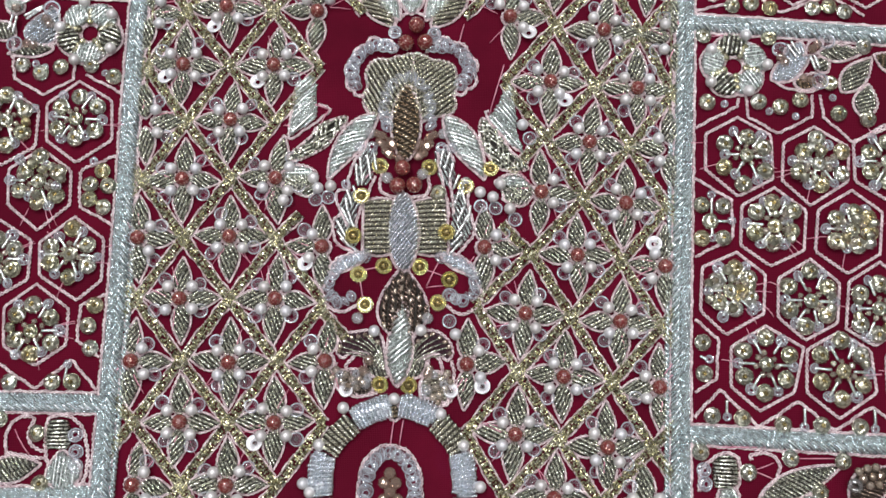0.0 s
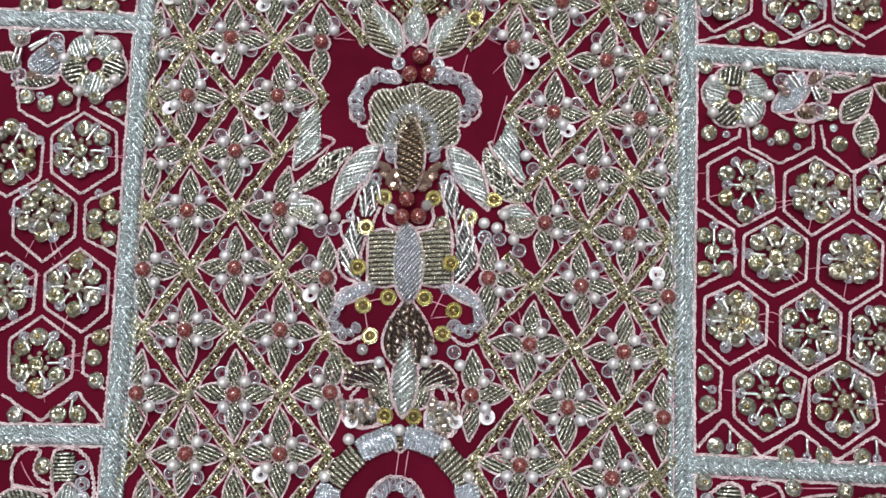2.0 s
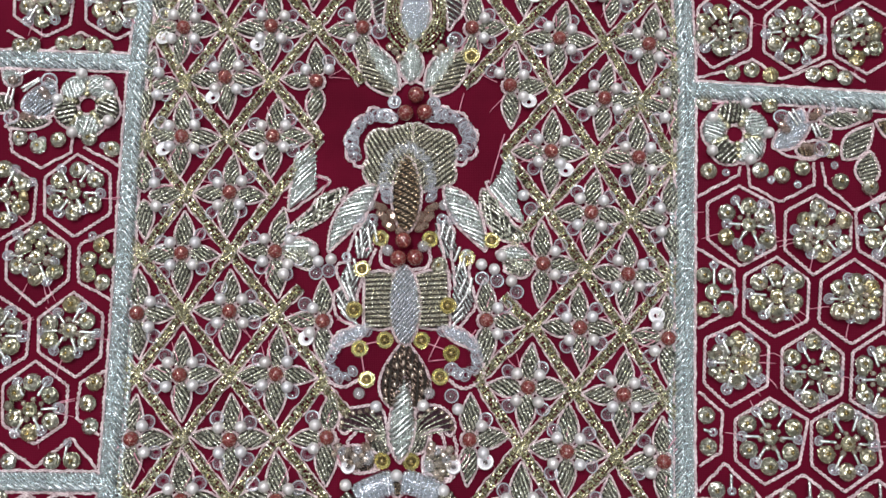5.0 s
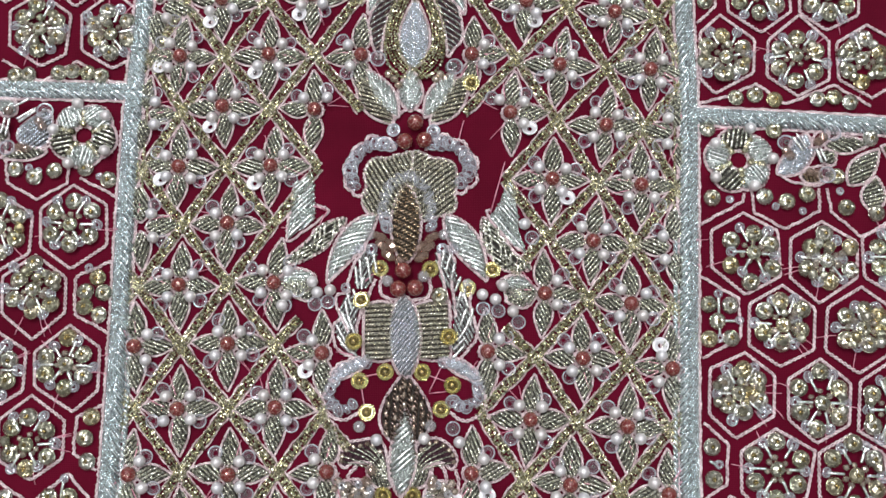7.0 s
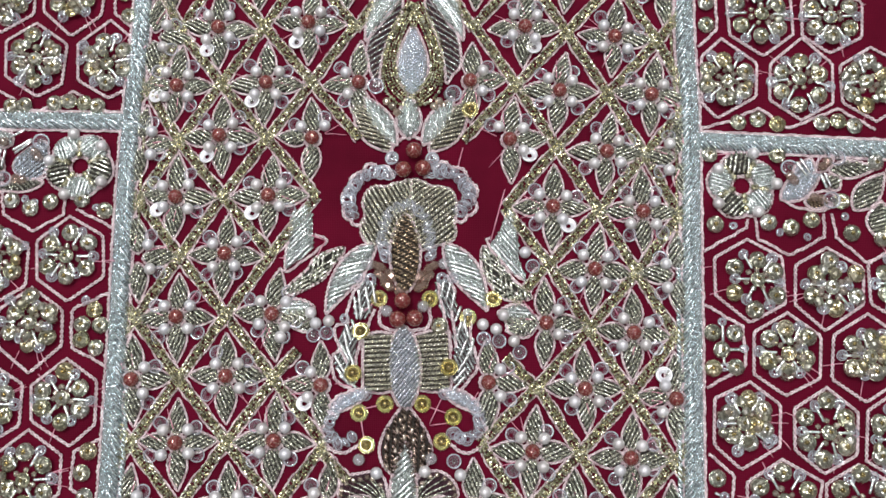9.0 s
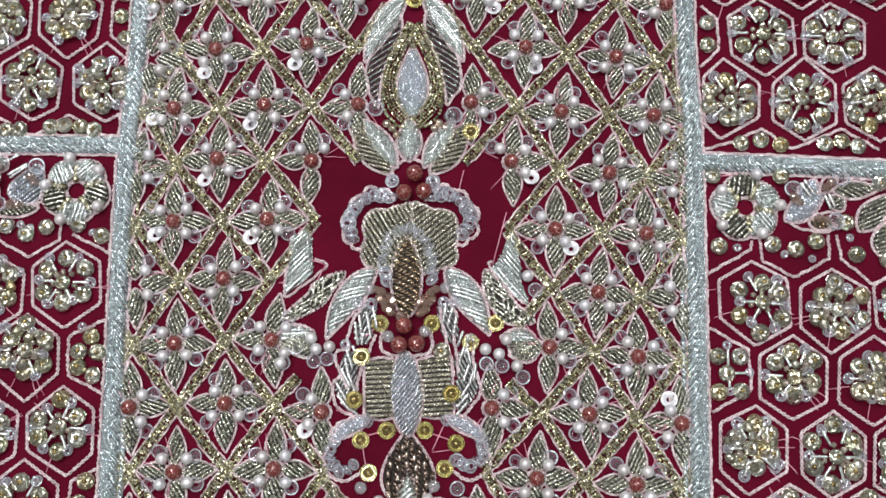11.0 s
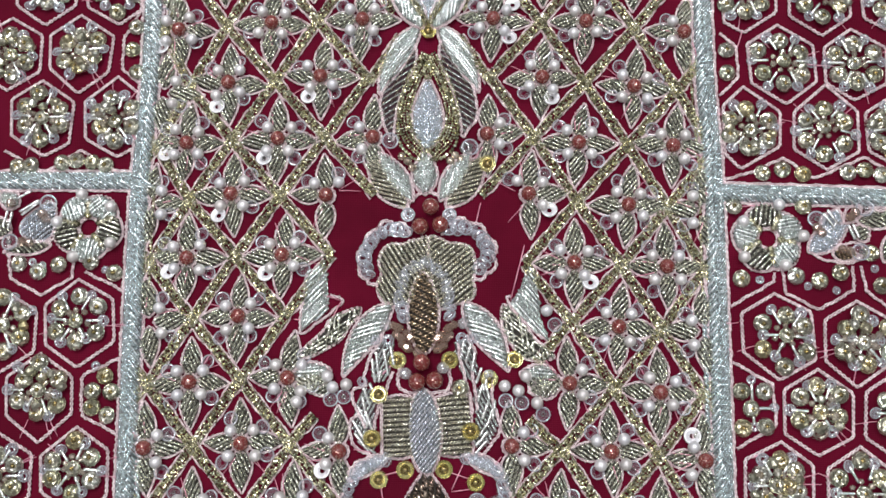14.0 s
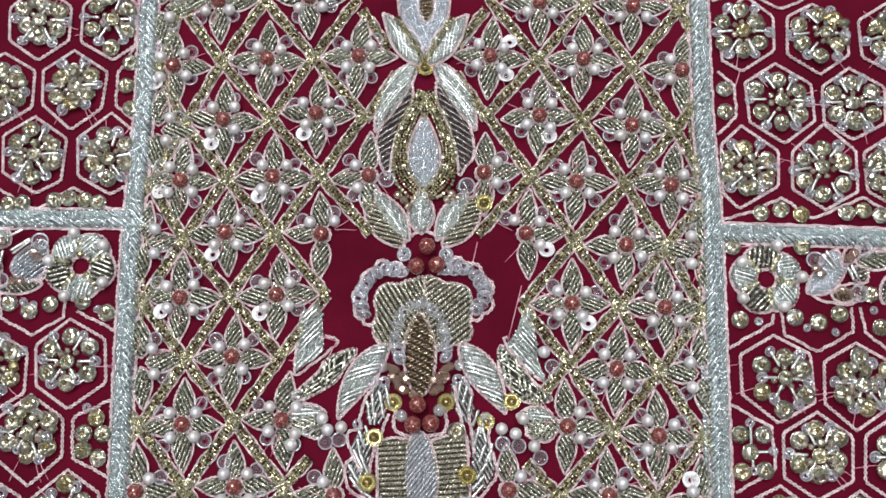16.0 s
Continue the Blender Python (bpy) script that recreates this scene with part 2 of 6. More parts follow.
def smooth_line(pts, z=0.0, n=12):
    """A smooth line through some points."""
    p = np.asarray(pts, float)
    p = np.vstack([2 * p[0] - p[1], p, 2 * p[-1] - p[-2]])
    out = []
    for i in range(1, len(p) - 2):
        for u in np.linspace(0, 1, n, endpoint=False):
            a, b, c, d = p[i - 1], p[i], p[i + 1], p[i + 2]
            out.append(0.5 * (2 * b + (c - a) * u + (2 * a - 5 * b + 4 * c - d) * u * u + (3 * b - a - 3 * c + d) * u ** 3))
    out.append(p[-2])
    out = np.array(out)
    return np.column_stack([out, np.full(len(out), z)])


def part(name, me, parent, m=None, label=""):
    ob = new(name, me)
    ob.parent = parent
    if m is not None:
        ob.matrix_basis = m
    return tagged(ob, label)


def thing(name, label, category, group="", at=(0, 0), z=0.0, turn=0.0, size=1.0):
    ob = new(name)
    ob.empty_display_size = 0.002
    ob.matrix_basis = pose(at[0] * MM, at[1] * MM, z * MM, 0, 0, turn) @ Matrix.Diagonal((size, size, size, 1))
    return tagged(ob, label, category, group)


def put(x, y, z=0.0, turn=0.0, rx=0.0, ry=0.0, size=1.0):
    return pose(x * MM, y * MM, z * MM, rx, ry, turn) @ Matrix.Diagonal((size, size, size, 1))


rng = random.Random(7)
jit = lambda a: rng.uniform(-a, a)


# ---- leaves of laid wire ----
def leaf_width(s, width, full, blunt=0.95):
    return width / 2 * max(0.0, math.sin(math.pi * min(1, max(0, s)) ** full)) ** blunt


def leaf_geo(length, width, slant=35, pitch=0.85, r=0.40, full=0.8, bend=0.0, rise=0.9, chevron=False, solid=False, base=0.25, square=False, blunt=0.95, cord=0.46, twist=3.3):
    """Slanting wires over a padded leaf, which runs along +y from 0. Gives the wires, the padding and the outline."""
    def wid(s):
        if square:
            return width / 2 * min(1, (min(s, 1 - s) / 0.06 + 0.02) ** 0.5)
        return leaf_width(s, width, full, blunt)

    def bent(d, y):
        if abs(bend) < 1e-3:
            return d, y
        k = math.radians(bend) / length
        a = y * k
        return (1 - math.cos(a)) / k + d * math.cos(a), math.sin(a) / k - d * math.sin(a)

    def surface(d, s):
        w = wid(s) + 1e-6
        return base + rise * math.sqrt(max(0.0, 1 - min(1, abs(d) / w) ** 2)) * min(1, w / (0.25 * width))

    wires, pad = Geo(), Geo()
    sl = math.radians(slant)
    ca, sa = math.cos(sl), math.sin(sl)
    reach = width * 0.75 + length
    k, count = -reach, 0
    while k < reach:
        for half in ((-1, 1) if chevron else (0,)):
            line = []
            for u in np.arange(-reach, reach, 0.35):
                if chevron:
                    if u < 0 or u > width:
                        continue
                    d, y = half * u * ca, k + u * sa
                else:
                    d, y = u * ca - (k * sa), k * ca + u * sa
                s = y / length
                if 0.015 < s < 0.985 and abs(d) < wid(s) - 0.12:
                    line.append((*bent(d, y), surface(d, s)))
            if len(line) >= 3:
                count += 1
                if solid and count % 5 < 3:
                    wires.tube(line, r, 6)
                else:
                    wires.rope(line, r * 1.10, r * twist, 2, 5, steps=6, ply=0.38)
        k += pitch
    n = 14
    rows = []
    for i in range(n + 1):
        s = i / n
        rows.append([(*bent(wid(s) * q * 0.96, s * length), 0.0 if abs(q) == 1 else surface(wid(s) * q, s) - 0.25) for q in (-1, -0.6, 0, 0.6, 1)])
    verts = [v for row in rows for v in row]
    pad.add(verts, [[i * 5 + j, i * 5 + j + 1, i * 5 + j + 6, i * 5 + j + 5] for i in range(n) for j in range(4)])
    edge = [bent(wid(s) + 0.18, s * length) for s in np.linspace(0, 1, 24)] + [bent(-wid(s) - 0.18, s * length) for s in np.linspace(1, 0, 24)]
    line = Geo()
    line.chain([(x, y, 0.5) for x, y in edge], cord, 1.15, True, 5)
    return wires, pad, line


def leaf(name, label, root, tip, width, mat, slant=35, full=0.8, bend=0.0, rise=1.1, chevron=False, solid=False, pitch=1.0, r=0.43, category="leaf motif", group="", z=0.0, square=False, outline=True, pad_mat=None, blunt=0.95):
    """A padded leaf from root to tip, in millimetres on the cloth."""
    dx, dy = tip[0] - root[0], tip[1] - root[1]
    chord = math.hypot(dx, dy)
    b = math.radians(bend)
    length = chord if abs(bend) < 1e-3 else chord * (b / 2) / math.sin(b / 2)
    turn = math.degrees(math.atan2(-dx, dy)) + bend / 2
    wires, pad, line = leaf_geo(length, width, slant, pitch, r, full, bend, rise, chevron, solid, square=square, blunt=blunt)
    top = thing(name, label, category, group, root, z, turn)
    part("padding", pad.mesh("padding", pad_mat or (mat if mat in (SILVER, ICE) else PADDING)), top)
    tagged(part("wire_filling", wires.mesh("wire_filling", mat), top), kind="stuff")
    if outline:
        part("outline_cord", line.mesh("outline_cord", THREAD), top)
    return top


def closed_line(points, n=6):
    """A smooth closed outline."""
    p = np.asarray(points, float)
    out = []
    for i in range(len(p)):
        a, b, c, d = p[i - 1], p[i], p[(i + 1) % len(p)], p[(i + 2) % len(p)]
        for u in np.linspace(0, 1, n, endpoint=False):
            out.append(0.5 * (2 * b + (c - a) * u + (2 * a - 5 * b + 4 * c - d) * u * u + (3 * b - a - 3 * c + d) * u ** 3))
    return np.array(out)


def spans(edge, angle, at):
    """Where a straight line at an angle and an offset crosses an outline: pairs of lengths along it."""
    c, s = math.cos(math.radians(angle)), math.sin(math.radians(angle))
    u, k = edge[:, 0] * c + edge[:, 1] * s, -edge[:, 0] * s + edge[:, 1] * c - at
    hits = []
    for i in range(len(edge)):
        j = (i + 1) % len(edge)
        if (k[i] > 0) != (k[j] > 0):
            hits.append(u[i] + (u[j] - u[i]) * k[i] / (k[i] - k[j]))
    hits.sort()
    return list(zip(hits[::2], hits[1::2]))


def edge_gap(edge, q):
    a, b = edge, np.roll(edge, -1, 0)
    d = b - a
    t = np.clip(((q - a) * d).sum(1) / ((d * d).sum(1) + 1e-9), 0, 1)
    return float(np.linalg.norm(a + d * t[:, None] - q, axis=1).min())


def laid_wires(edge, angle, pitch, r, rise, depth, solid, comb, wave=None, base=0.3):
    """Wires laid side by side over a shape; wave: (length, height, groups) lifts them over and under."""
    rnd = random.Random(int(abs(angle) * 7 + len(edge)))
    g = Geo()
    c, s = math.cos(math.radians(angle)), math.sin(math.radians(angle))
    k_all = -edge[:, 0] * s + edge[:, 1] * c
    at, count = k_all.min() + pitch * 0.4, 0
    while at < k_all.max():
        count += 1
        if not (wave and count % (wave[2] + 1) == 0):
            for u0, u1 in spans(edge, angle, at):
                u0, u1 = u0 - rnd.uniform(-0.1, comb), u1 + rnd.uniform(-0.1, comb)
                if u1 - u0 < 0.9:
                    continue
                line = []
                for u in np.linspace(u0, u1, max(4, int((u1 - u0) / 0.45))):
                    q = np.array((u * c - at * s, u * s + at * c))
                    d = edge_gap(edge, q) if u0 + comb < u < u1 - comb else 0.0
                    z = base + rise * math.sqrt(max(0, 1 - (1 - min(1, d / depth)) ** 2))
                    if wave:
                        z += wave[1] * math.sin(2 * math.pi * u / wave[0] + math.pi * (count // (wave[2] + 1)))
                    line.append((*q, z))
                if solid == 2 or (solid == 1 and count % 5 < 3):
                    g.tube(line, r * rnd.uniform(0.9, 1.08), 6)
                else:
                    g.rope(line, r * 1.12, r * 3.3, 2, 5, steps=6, ply=0.38)
        at += pitch * rnd.uniform(0.93, 1.07)
    return g


def patch(name, label, outline, layers, rise=1.2, depth=2.6, comb=0.25, category="wire patch", pad_mat=None, edging=True, group="", z=0.0):
    """A padded shape filled with laid wires; layers: (material, angle, pitch, radius, solid, wave)."""
    edge = closed_line(outline)
    mid = edge.mean(axis=0)
    edge = edge - mid
    top = thing(name, label, category, group, mid, z)
    flat = [Vector((x, y, 0)) for x, y in edge]
    pad = Geo()
    pad.add([(x, y, 0.18) for x, y in edge], [list(f) for f in geometry.tessellate_polygon([flat])])
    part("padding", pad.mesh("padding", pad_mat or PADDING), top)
    for mat, angle, pitch, r, solid, wave in layers:
        g = laid_wires(edge, angle, pitch, r, rise, depth, solid, comb, wave)
        tagged(part("wire_filling", g.mesh("wire_filling", mat), top), kind="stuff")
    if edging:
        g = Geo()
        g.chain([(x, y, 0.5) for x, y in edge], 0.46, 1.15, True, 5)
        part("outline_cord", g.mesh("outline_cord", THREAD), top)
    return top


# ---- beads and sequins ----
def pearl_mesh():
    g = Geo()
    g.ball((0, 0, 0), 1.50, 16, 10)
    return g.mesh("pearl", PEARL)


def stone_mesh():
    g = Geo()
    g.ball((0, 0, 0), 1.95, 16, 10)
    return g.mesh("red_bead", STONE)


def sequin_mesh(mat, rim, r=1.8):
    """A thin clear dish with a rounded lip, whose milky white carries the rim glints."""
    g = Geo()
    g.lathe((0, 0, 0), [(0.55, 0.0), (r * 0.75, 0.22), (r * 0.9, 0.36), (r * 0.75, 0.14), (0.55, -0.08)], 20)
    dish = len(g.f)
    g.lathe((0, 0, 0), [(r * 0.82, 0.32), (r * 0.85, 0.56), (r * 0.96, 0.62), (r * 1.03, 0.44), (r * 0.97, 0.28)], 20)
    me = g.mesh("sequin", mat)
    me.materials.append(rim)
    for k in range(dish, len(me.polygons)):
        me.polygons[k].material_index = 1
    return me


def cup_mesh(mat, r, seed=0):
    """A domed cup sequin: a thin rim, a dome of soft uneven facets and a hole."""
    rnd = random.Random(seed)
    seg = 16
    dome = [(r * math.sin(u), 0.20 + 1.30 * math.cos(u)) for u in (0.30, 0.52, 0.74, 0.96, 1.18, 1.38)]
    rings = [(0.26, 1.10), *dome, (r * 0.99, 0.38), (r * 1.02, 0.34), (r * 1.02, 0.18), (r * 0.9, 0.06), (0.26, 0.0)]
    verts, faces, n = [], [], len(rings)
    for i, (rad, z) in enumerate(rings):
        for k in range(seg):
            a = 2 * math.pi * (k + 0.5 * (i % 2)) / seg
            w = 0.15 if 0 < i < 6 else 0.0
            verts.append((rad * math.cos(a), rad * math.sin(a), z + rnd.uniform(-w, w)))
    for i in range(n):
        j = (i + 1) % n
        for k in range(seg):
            k2 = (k + 1) % seg
            if i % 2 == 0:
                faces += [[i * seg + k, i * seg + k2, j * seg + k], [i * seg + k2, j * seg + k2, j * seg + k]]
            else:
                faces += [[i * seg + k, j * seg + k2, j * seg + k], [i * seg + k, i * seg + k2, j * seg + k2]]
    g = Geo()
    g.add(verts, faces)
    return g.mesh("dish", mat, False)


def facet_bead_mesh(mat, r):
    g = Geo()
    g.ball((0, 0, 0), r, 8, 6, 0.85)
    return g.mesh("cut_bead", mat, False)


def seed_mesh(mat, r, name="seed_bead"):
    g = Geo()
    g.lathe((0, 0, 0), [(r * 0.30, -r * 0.28), (r * 0.46, -r * 0.52), (r * 0.74, -r * 0.56), (r * 0.95, -r * 0.28), (r, 0), (r * 0.95, r * 0.28), (r * 0.74, r * 0.56), (r * 0.46, r * 0.52), (r * 0.30, r * 0.28)], 14)
    return g.mesh(name, mat)


def glass_bead_mesh(r):
    """A clear ring bead: a see-through body, with pale rings added as glints along its outer and inner edges."""
    g = Geo()
    g.lathe((0, 0, 0), [(r * 0.32, -r * 0.26), (r * 0.48, -r * 0.48), (r * 0.74, -r * 0.50), (r * 0.95, -r * 0.24), (r * 0.95, r * 0.24), (r * 0.74, r * 0.50), (r * 0.48, r * 0.48), (r * 0.32, r * 0.26)], 14)
    body = len(g.f)
    ring = [(math.cos(u), math.sin(u)) for u in np.arange(5) * 2 * math.pi / 5]
    for rad, z, thick in ((r * 0.94, 0.0, r * 0.09), (r * 0.42, r * 0.46, r * 0.06)):
        g.lathe((0, 0, z), [(rad + thick * x, thick * y) for x, y in ring], 16)
    me = g.mesh("glass_bead", GLASS)
    me.materials.append(LIP)
    for k in range(body, len(me.polygons)):
        me.polygons[k].material_index = 1
    return me


def dome_mesh(mat, r):
    g = Geo()
    g.ball((0, 0, 0), r, 12, 7, 0.8)
    return g.mesh("seed_bead", mat)


def long_crystal_mesh(mat, length, r):
    """A long cut crystal: six sides with bevelled ends."""
    g = Geo()
    g.tube([(0, y * length / 2, 0) for y in (-1, -0.7, -0.25, 0.2, 0.65, 1)], [r * k for k in (0.40, 0.82, 1.06, 0.86, 0.98, 0.40)], 7)
    return g.mesh("crystal_bead", mat, False)


def fluted_mesh(mat, r, seg=44):
    """A flat gold sequin: a shallow bowl with a rim of fine radial flutes."""
    rings = [(0.40, 0.10), (r * 0.34, 0.10), (r * 0.50, 0.42), (r * 0.58, 0.56), (r * 0.66, 0.34), (r * 0.80, 0.50), (r * 0.97, 0.36), (r, 0.18), (r * 0.6, 0.10), (0.40, 0.0)]
    verts, faces, n = [], [], len(rings)
    for i, (rad, z) in enumerate(rings):
        flute = (0.16, 0.34)[i - 5] if i in (5, 6) else 0.0
        for k in range(seg):
            a = 2 * math.pi * k / seg
            verts.append((rad * math.cos(a), rad * math.sin(a), z + (flute if k % 2 else -flute)))
    for i in range(n):
        j = (i + 1) % n
        faces += [[i * seg + k, i * seg + (k + 1) % seg, j * seg + (k + 1) % seg, j * seg + k] for k in range(seg)]
    g = Geo()
    g.add(verts, faces)
    return g.mesh("dish", mat, False)


def bugle_mesh(length, r=0.40):
    g = Geo()
    g.tube([(0, 0, 0), (0, length * 0.08, 0), (0, length * 0.92, 0), (0, length, 0)], [r * 0.8, r, r, r * 0.8], 8)
    return g.mesh("bugle_bead", BUGLE)


PEARL_ME, STONE_ME = pearl_mesh(), stone_mesh()
SEQUIN_ME, WHITE_ME = sequin_mesh(CLEAR, LIP), sequin_mesh(GLINT_WHITE, GLINT_WHITE)
CUPS, CUP_YELLOW = [cup_mesh(GOLD, 2.12, k) for k in range(4)], fluted_mesh(YELLOW, 2.15)
GOLD_SEED, YELLOW_SEED = dome_mesh(YOLK, 0.52), dome_mesh(YOLK, 0.86)
FACET_ME = facet_bead_mesh(GOLD, 1.75)
GLASS_BIG = glass_bead_mesh(1.45)
CLEAR_SEED = seed_mesh(SMOKY, 0.62)
BUGLE_ME = bugle_mesh(4.2)
CRYSTAL_ME = facet_bead_mesh(CRYSTAL, 1.2)
PEACH_ME, SMOKY_ME = facet_bead_mesh(PEACH, 1.3), seed_mesh(SMOKY, 1.9, "smoky_bead")
BUBBLE_ME = dome_mesh(BUBBLE, 1.55)
LONG_CRYSTAL = long_crystal_mesh(PEACH, 4.0, 1.2)
COPPER_ME, CUT_ME = facet_bead_mesh(COPPER, 1.3), facet_bead_mesh(CUT, 0.9)

# petals: three slants each of two lengths
PETALS = []
for size in (9.0, 10.2):
    for slant, bend, wide in ((70, 0, 4.7), (58, 7, 4.4), (-66, -6, 4.9), (-60, 4, 4.5)):
        w, p, o = leaf_geo(size, wide, slant, 0.90, 0.41, 0.74, bend, 1.0, blunt=1.05, cord=0.34, twist=2.3)
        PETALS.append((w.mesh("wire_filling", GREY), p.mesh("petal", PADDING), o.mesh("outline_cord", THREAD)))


def filament_mesh(seed):
    """A fine pink thread that strays outwards from the flower."""
    r = random.Random(seed)
    g = Geo()
    x = r.uniform(-1.2, 1.2)
    g.tube([(x * 0.3, 3.5, 1.6), (x, 5.6, 1.3), (x * 1.8, 7.4, 0.7), (x * 2.2, 8.6, 0.25)], 0.10, 4)
    return g.mesh("sewing_thread", PINK)


FILAMENTS = [filament_mesh(k + 20) for k in range(4)]


def flower(at, petals="NESW", pearls="abcd", bead=True, white="", turn=0.0, size=1.0, grow=(1, 1)):
    """A four-petal flower; pearls a NE, b SE, c SW, d NW; white: the corners whose clear sequin is whitened as a lamp
    glint.
    """
    top = thing("beaded_flower", "four-petal flower of grey gilt wire with pearls and a red bead", "beaded flower", "lattice flowers", at, 0.0, turn + jit(3), size)
    for k, side in enumerate("NWSE"):
        if side not in petals:
            continue
        longer = side in "NS"
        w, p, o = PETALS[(4 if longer else 0) + rng.randrange(4)]
        a = 90 * k + jit(5)
        x, y = -math.sin(math.radians(a)) * 1.2, math.cos(math.radians(a)) * 1.2
        m = put(x, y, 0.05, a, size=1.0 + jit(0.06))
        petal = part("petal", p, top, m)
        tagged(part("wire_filling", w, petal), kind="stuff")
        part("outline_cord", o, petal)
    for k, corner in enumerate("abcd"):
        if corner not in pearls:
            continue
        a = math.radians(45 + 90 * k + jit(7))
        far = 4.4 + jit(0.35)
        part("pearl", PEARL_ME, top, put(far * math.sin(a + 0), far * math.cos(a), 1.75 + jit(0.1)))
        out = far + 2.1 + jit(0.5)
        a += jit(0.30)
        me = WHITE_ME if corner in white else SEQUIN_ME
        part("sequin", me, top, put(out * math.sin(a), out * math.cos(a), 0.95, *((0, -10 + jit(4), -7 + jit(4), 1.12) if corner in white else (jit(90), jit(20), jit(20)))))
        if rng.random() < 0.35:
            part("seed_bead", CLEAR_SEED, top, put(out * math.sin(a), out * math.cos(a), 1.5, size=0.85))
    for k in range(3):
        part("sewing_thread", FILAMENTS[rng.randrange(4)], top, put(0, 0, 0, jit(180)))
    if bead:
        g = part("red_bead", STONE_ME, top, put(0, 0, 2.0, jit(90), jit(60)))
        part("collar", COLLAR_ME, top, put(0, 0, 0.9))
    return top


def collar_mesh():
    g = Geo()
    a = np.arange(40) * 2 * np.pi / 40
    g.chain([(2.15 * math.cos(x), 2.15 * math.sin(x), 0) for x in a], 0.50, 1.1, True, 5)
    return g.mesh("collar", THREAD)


COLLAR_ME = collar_mesh()


# ---- lattice bands ----
def band_meshes(length, seed):
    r = random.Random(seed)
    sides = []
    for s in (-1, 1):
        g = Geo()
        g.chain([(s * 1.32 + 0.14 * math.sin(y * 0.9 + s + seed), y, 0.42) for y in np.linspace(0, length, 14)], 0.31, 1.10, False, 5)
        sides.append(g.mesh("edge_cord", THREAD))
    g = Geo()
    y = 0.3
    while y < length:
        for x in (-0.93, -0.31, 0.31, 0.93):
            g.ball((x + r.uniform(-0.14, 0.14), y + r.uniform(-0.18, 0.18), 0.66 + r.uniform(-0.14, 0.22)), r.uniform(0.27, 0.46), 6, 4, 1.0, (r.uniform(0, 90), r.uniform(0, 90), r.uniform(0, 90)))
        y += 0.62
    return sides, g.mesh("bead_filling", CUT, False)


BAND_LENGTH = 16.0
BANDS = [band_meshes(BAND_LENGTH, s) for s in range(5)]


def band(a, b):
    dx, dy = b[0] - a[0], b[1] - a[1]
    length = math.hypot(dx, dy)
    if length < 1.5:
        return
    top = thing("lattice_band", "band of cut gold beads between two pale couched cords", "lattice band", "lattice bands", a, 0.0, math.degrees(math.atan2(-dx, dy)))
    sides, beads = BANDS[rng.randrange(5)] if length > 9 else band_meshes(length, rng.randrange(99))
    stretch = length / BAND_LENGTH if length > 9 else 1.0
    m = Matrix.Diagonal((1, stretch, 1, 1))
    for me in sides:
        part("edge_cord", me, top, m)
    tagged(part("bead_filling", beads, top, m), kind="stuff")


# ---- setting ----
def box(name, x0, x1, y0, y1, z0, z1, mat, label, category):
    bm = bmesh.new()
    bmesh.ops.create_cube(bm, size=1.0)
    for v in bm.verts:
        v.co = Vector(((x0 + x1) / 2 + v.co.x * (x1 - x0), (y0 + y1) / 2 + v.co.y * (y1 - y0), (z0 + z1) / 2 + v.co.z * (z1 - z0)))
    me = bpy.data.meshes.new(name)
    bm.to_mesh(me)
    bm.free()
    me.materials.append(mat)
    return tagged(new(name, me), label, category, kind="structure")


def cloth():
    n, half = 90, 230.0
    xs = np.linspace(-half, half, n + 1)
    verts, faces = [], []
    for y in xs + 50:
        for x in xs:
            verts.append((x, y, 0.22 * noise.noise((x * 0.03, y * 0.03, 0.3))))
    for j in range(n):
        for i in range(n):
            b = j * (n + 1) + i
            faces.append([b, b + 1, b + n + 2, b + n + 1])
    g = Geo()
    g.add(verts, faces)
    ob = new("ground", g.mesh("ground", FABRIC))
    return tagged(ob, "crimson silk cloth spread flat on the floor", "fabric", kind="structure")


cloth()
box("floor", -2.6, 2.6, -2.4, 2.8, -0.06, -0.0012, WOOD, "brown wooden floor under the cloth", "floor")
# unseen ceiling and walls, added to shape the fill and the reflections
box("ceiling", -2.6, 2.6, -2.4, 2.8, 2.50, 2.55, ROOM_GREY, "grey plaster ceiling", "ceiling")
box("wall_west", -2.7, -2.6, -2.4, 2.8, -0.06, 2.55, ROOM_GREY, "grey plaster wall", "wall")
box("wall_east", 2.6, 2.7, -2.4, 2.8, -0.06, 2.55, ROOM_GREY, "grey plaster wall", "wall")
box("wall_south", -2.7, 2.7, -2.5, -2.4, -0.06, 2.55, ROOM_GREY, "grey plaster wall", "wall")
box("wall_north", -2.7, 2.7, 2.8, 2.9, -0.06, 2.55, ROOM_GREY, "grey plaster wall", "wall")


# plain boxes added above the unseen area lamps
def ceiling_light(x, y, w, d):
    top = tagged(new("ceiling_light"), "white ceiling light panel in a thin frame", "ceiling light", "ceiling lights")
    top.location = (x, y, 2.405)
    bm = bmesh.new()
    bmesh.ops.create_cube(bm, size=1.0)
    for v in bm.verts:
        v.co = Vector((v.co.x * (w + 0.03), v.co.y * (d + 0.03), 0.0475 + v.co.z * 0.095))
    me = bpy.data.meshes.new("housing")
    bm.to_mesh(me)
    bm.free()
    me.materials.append(ROOM_GREY)
    part("housing", me, top)


ceiling_light(-0.60, 1.05, 0.45, 1.8)
for x, y in ((1.12, 0.68), (0.22, -1.12), (-1.42, -0.38), (0.52, 1.72)):
    ceiling_light(x, y, 0.20, 0.20)


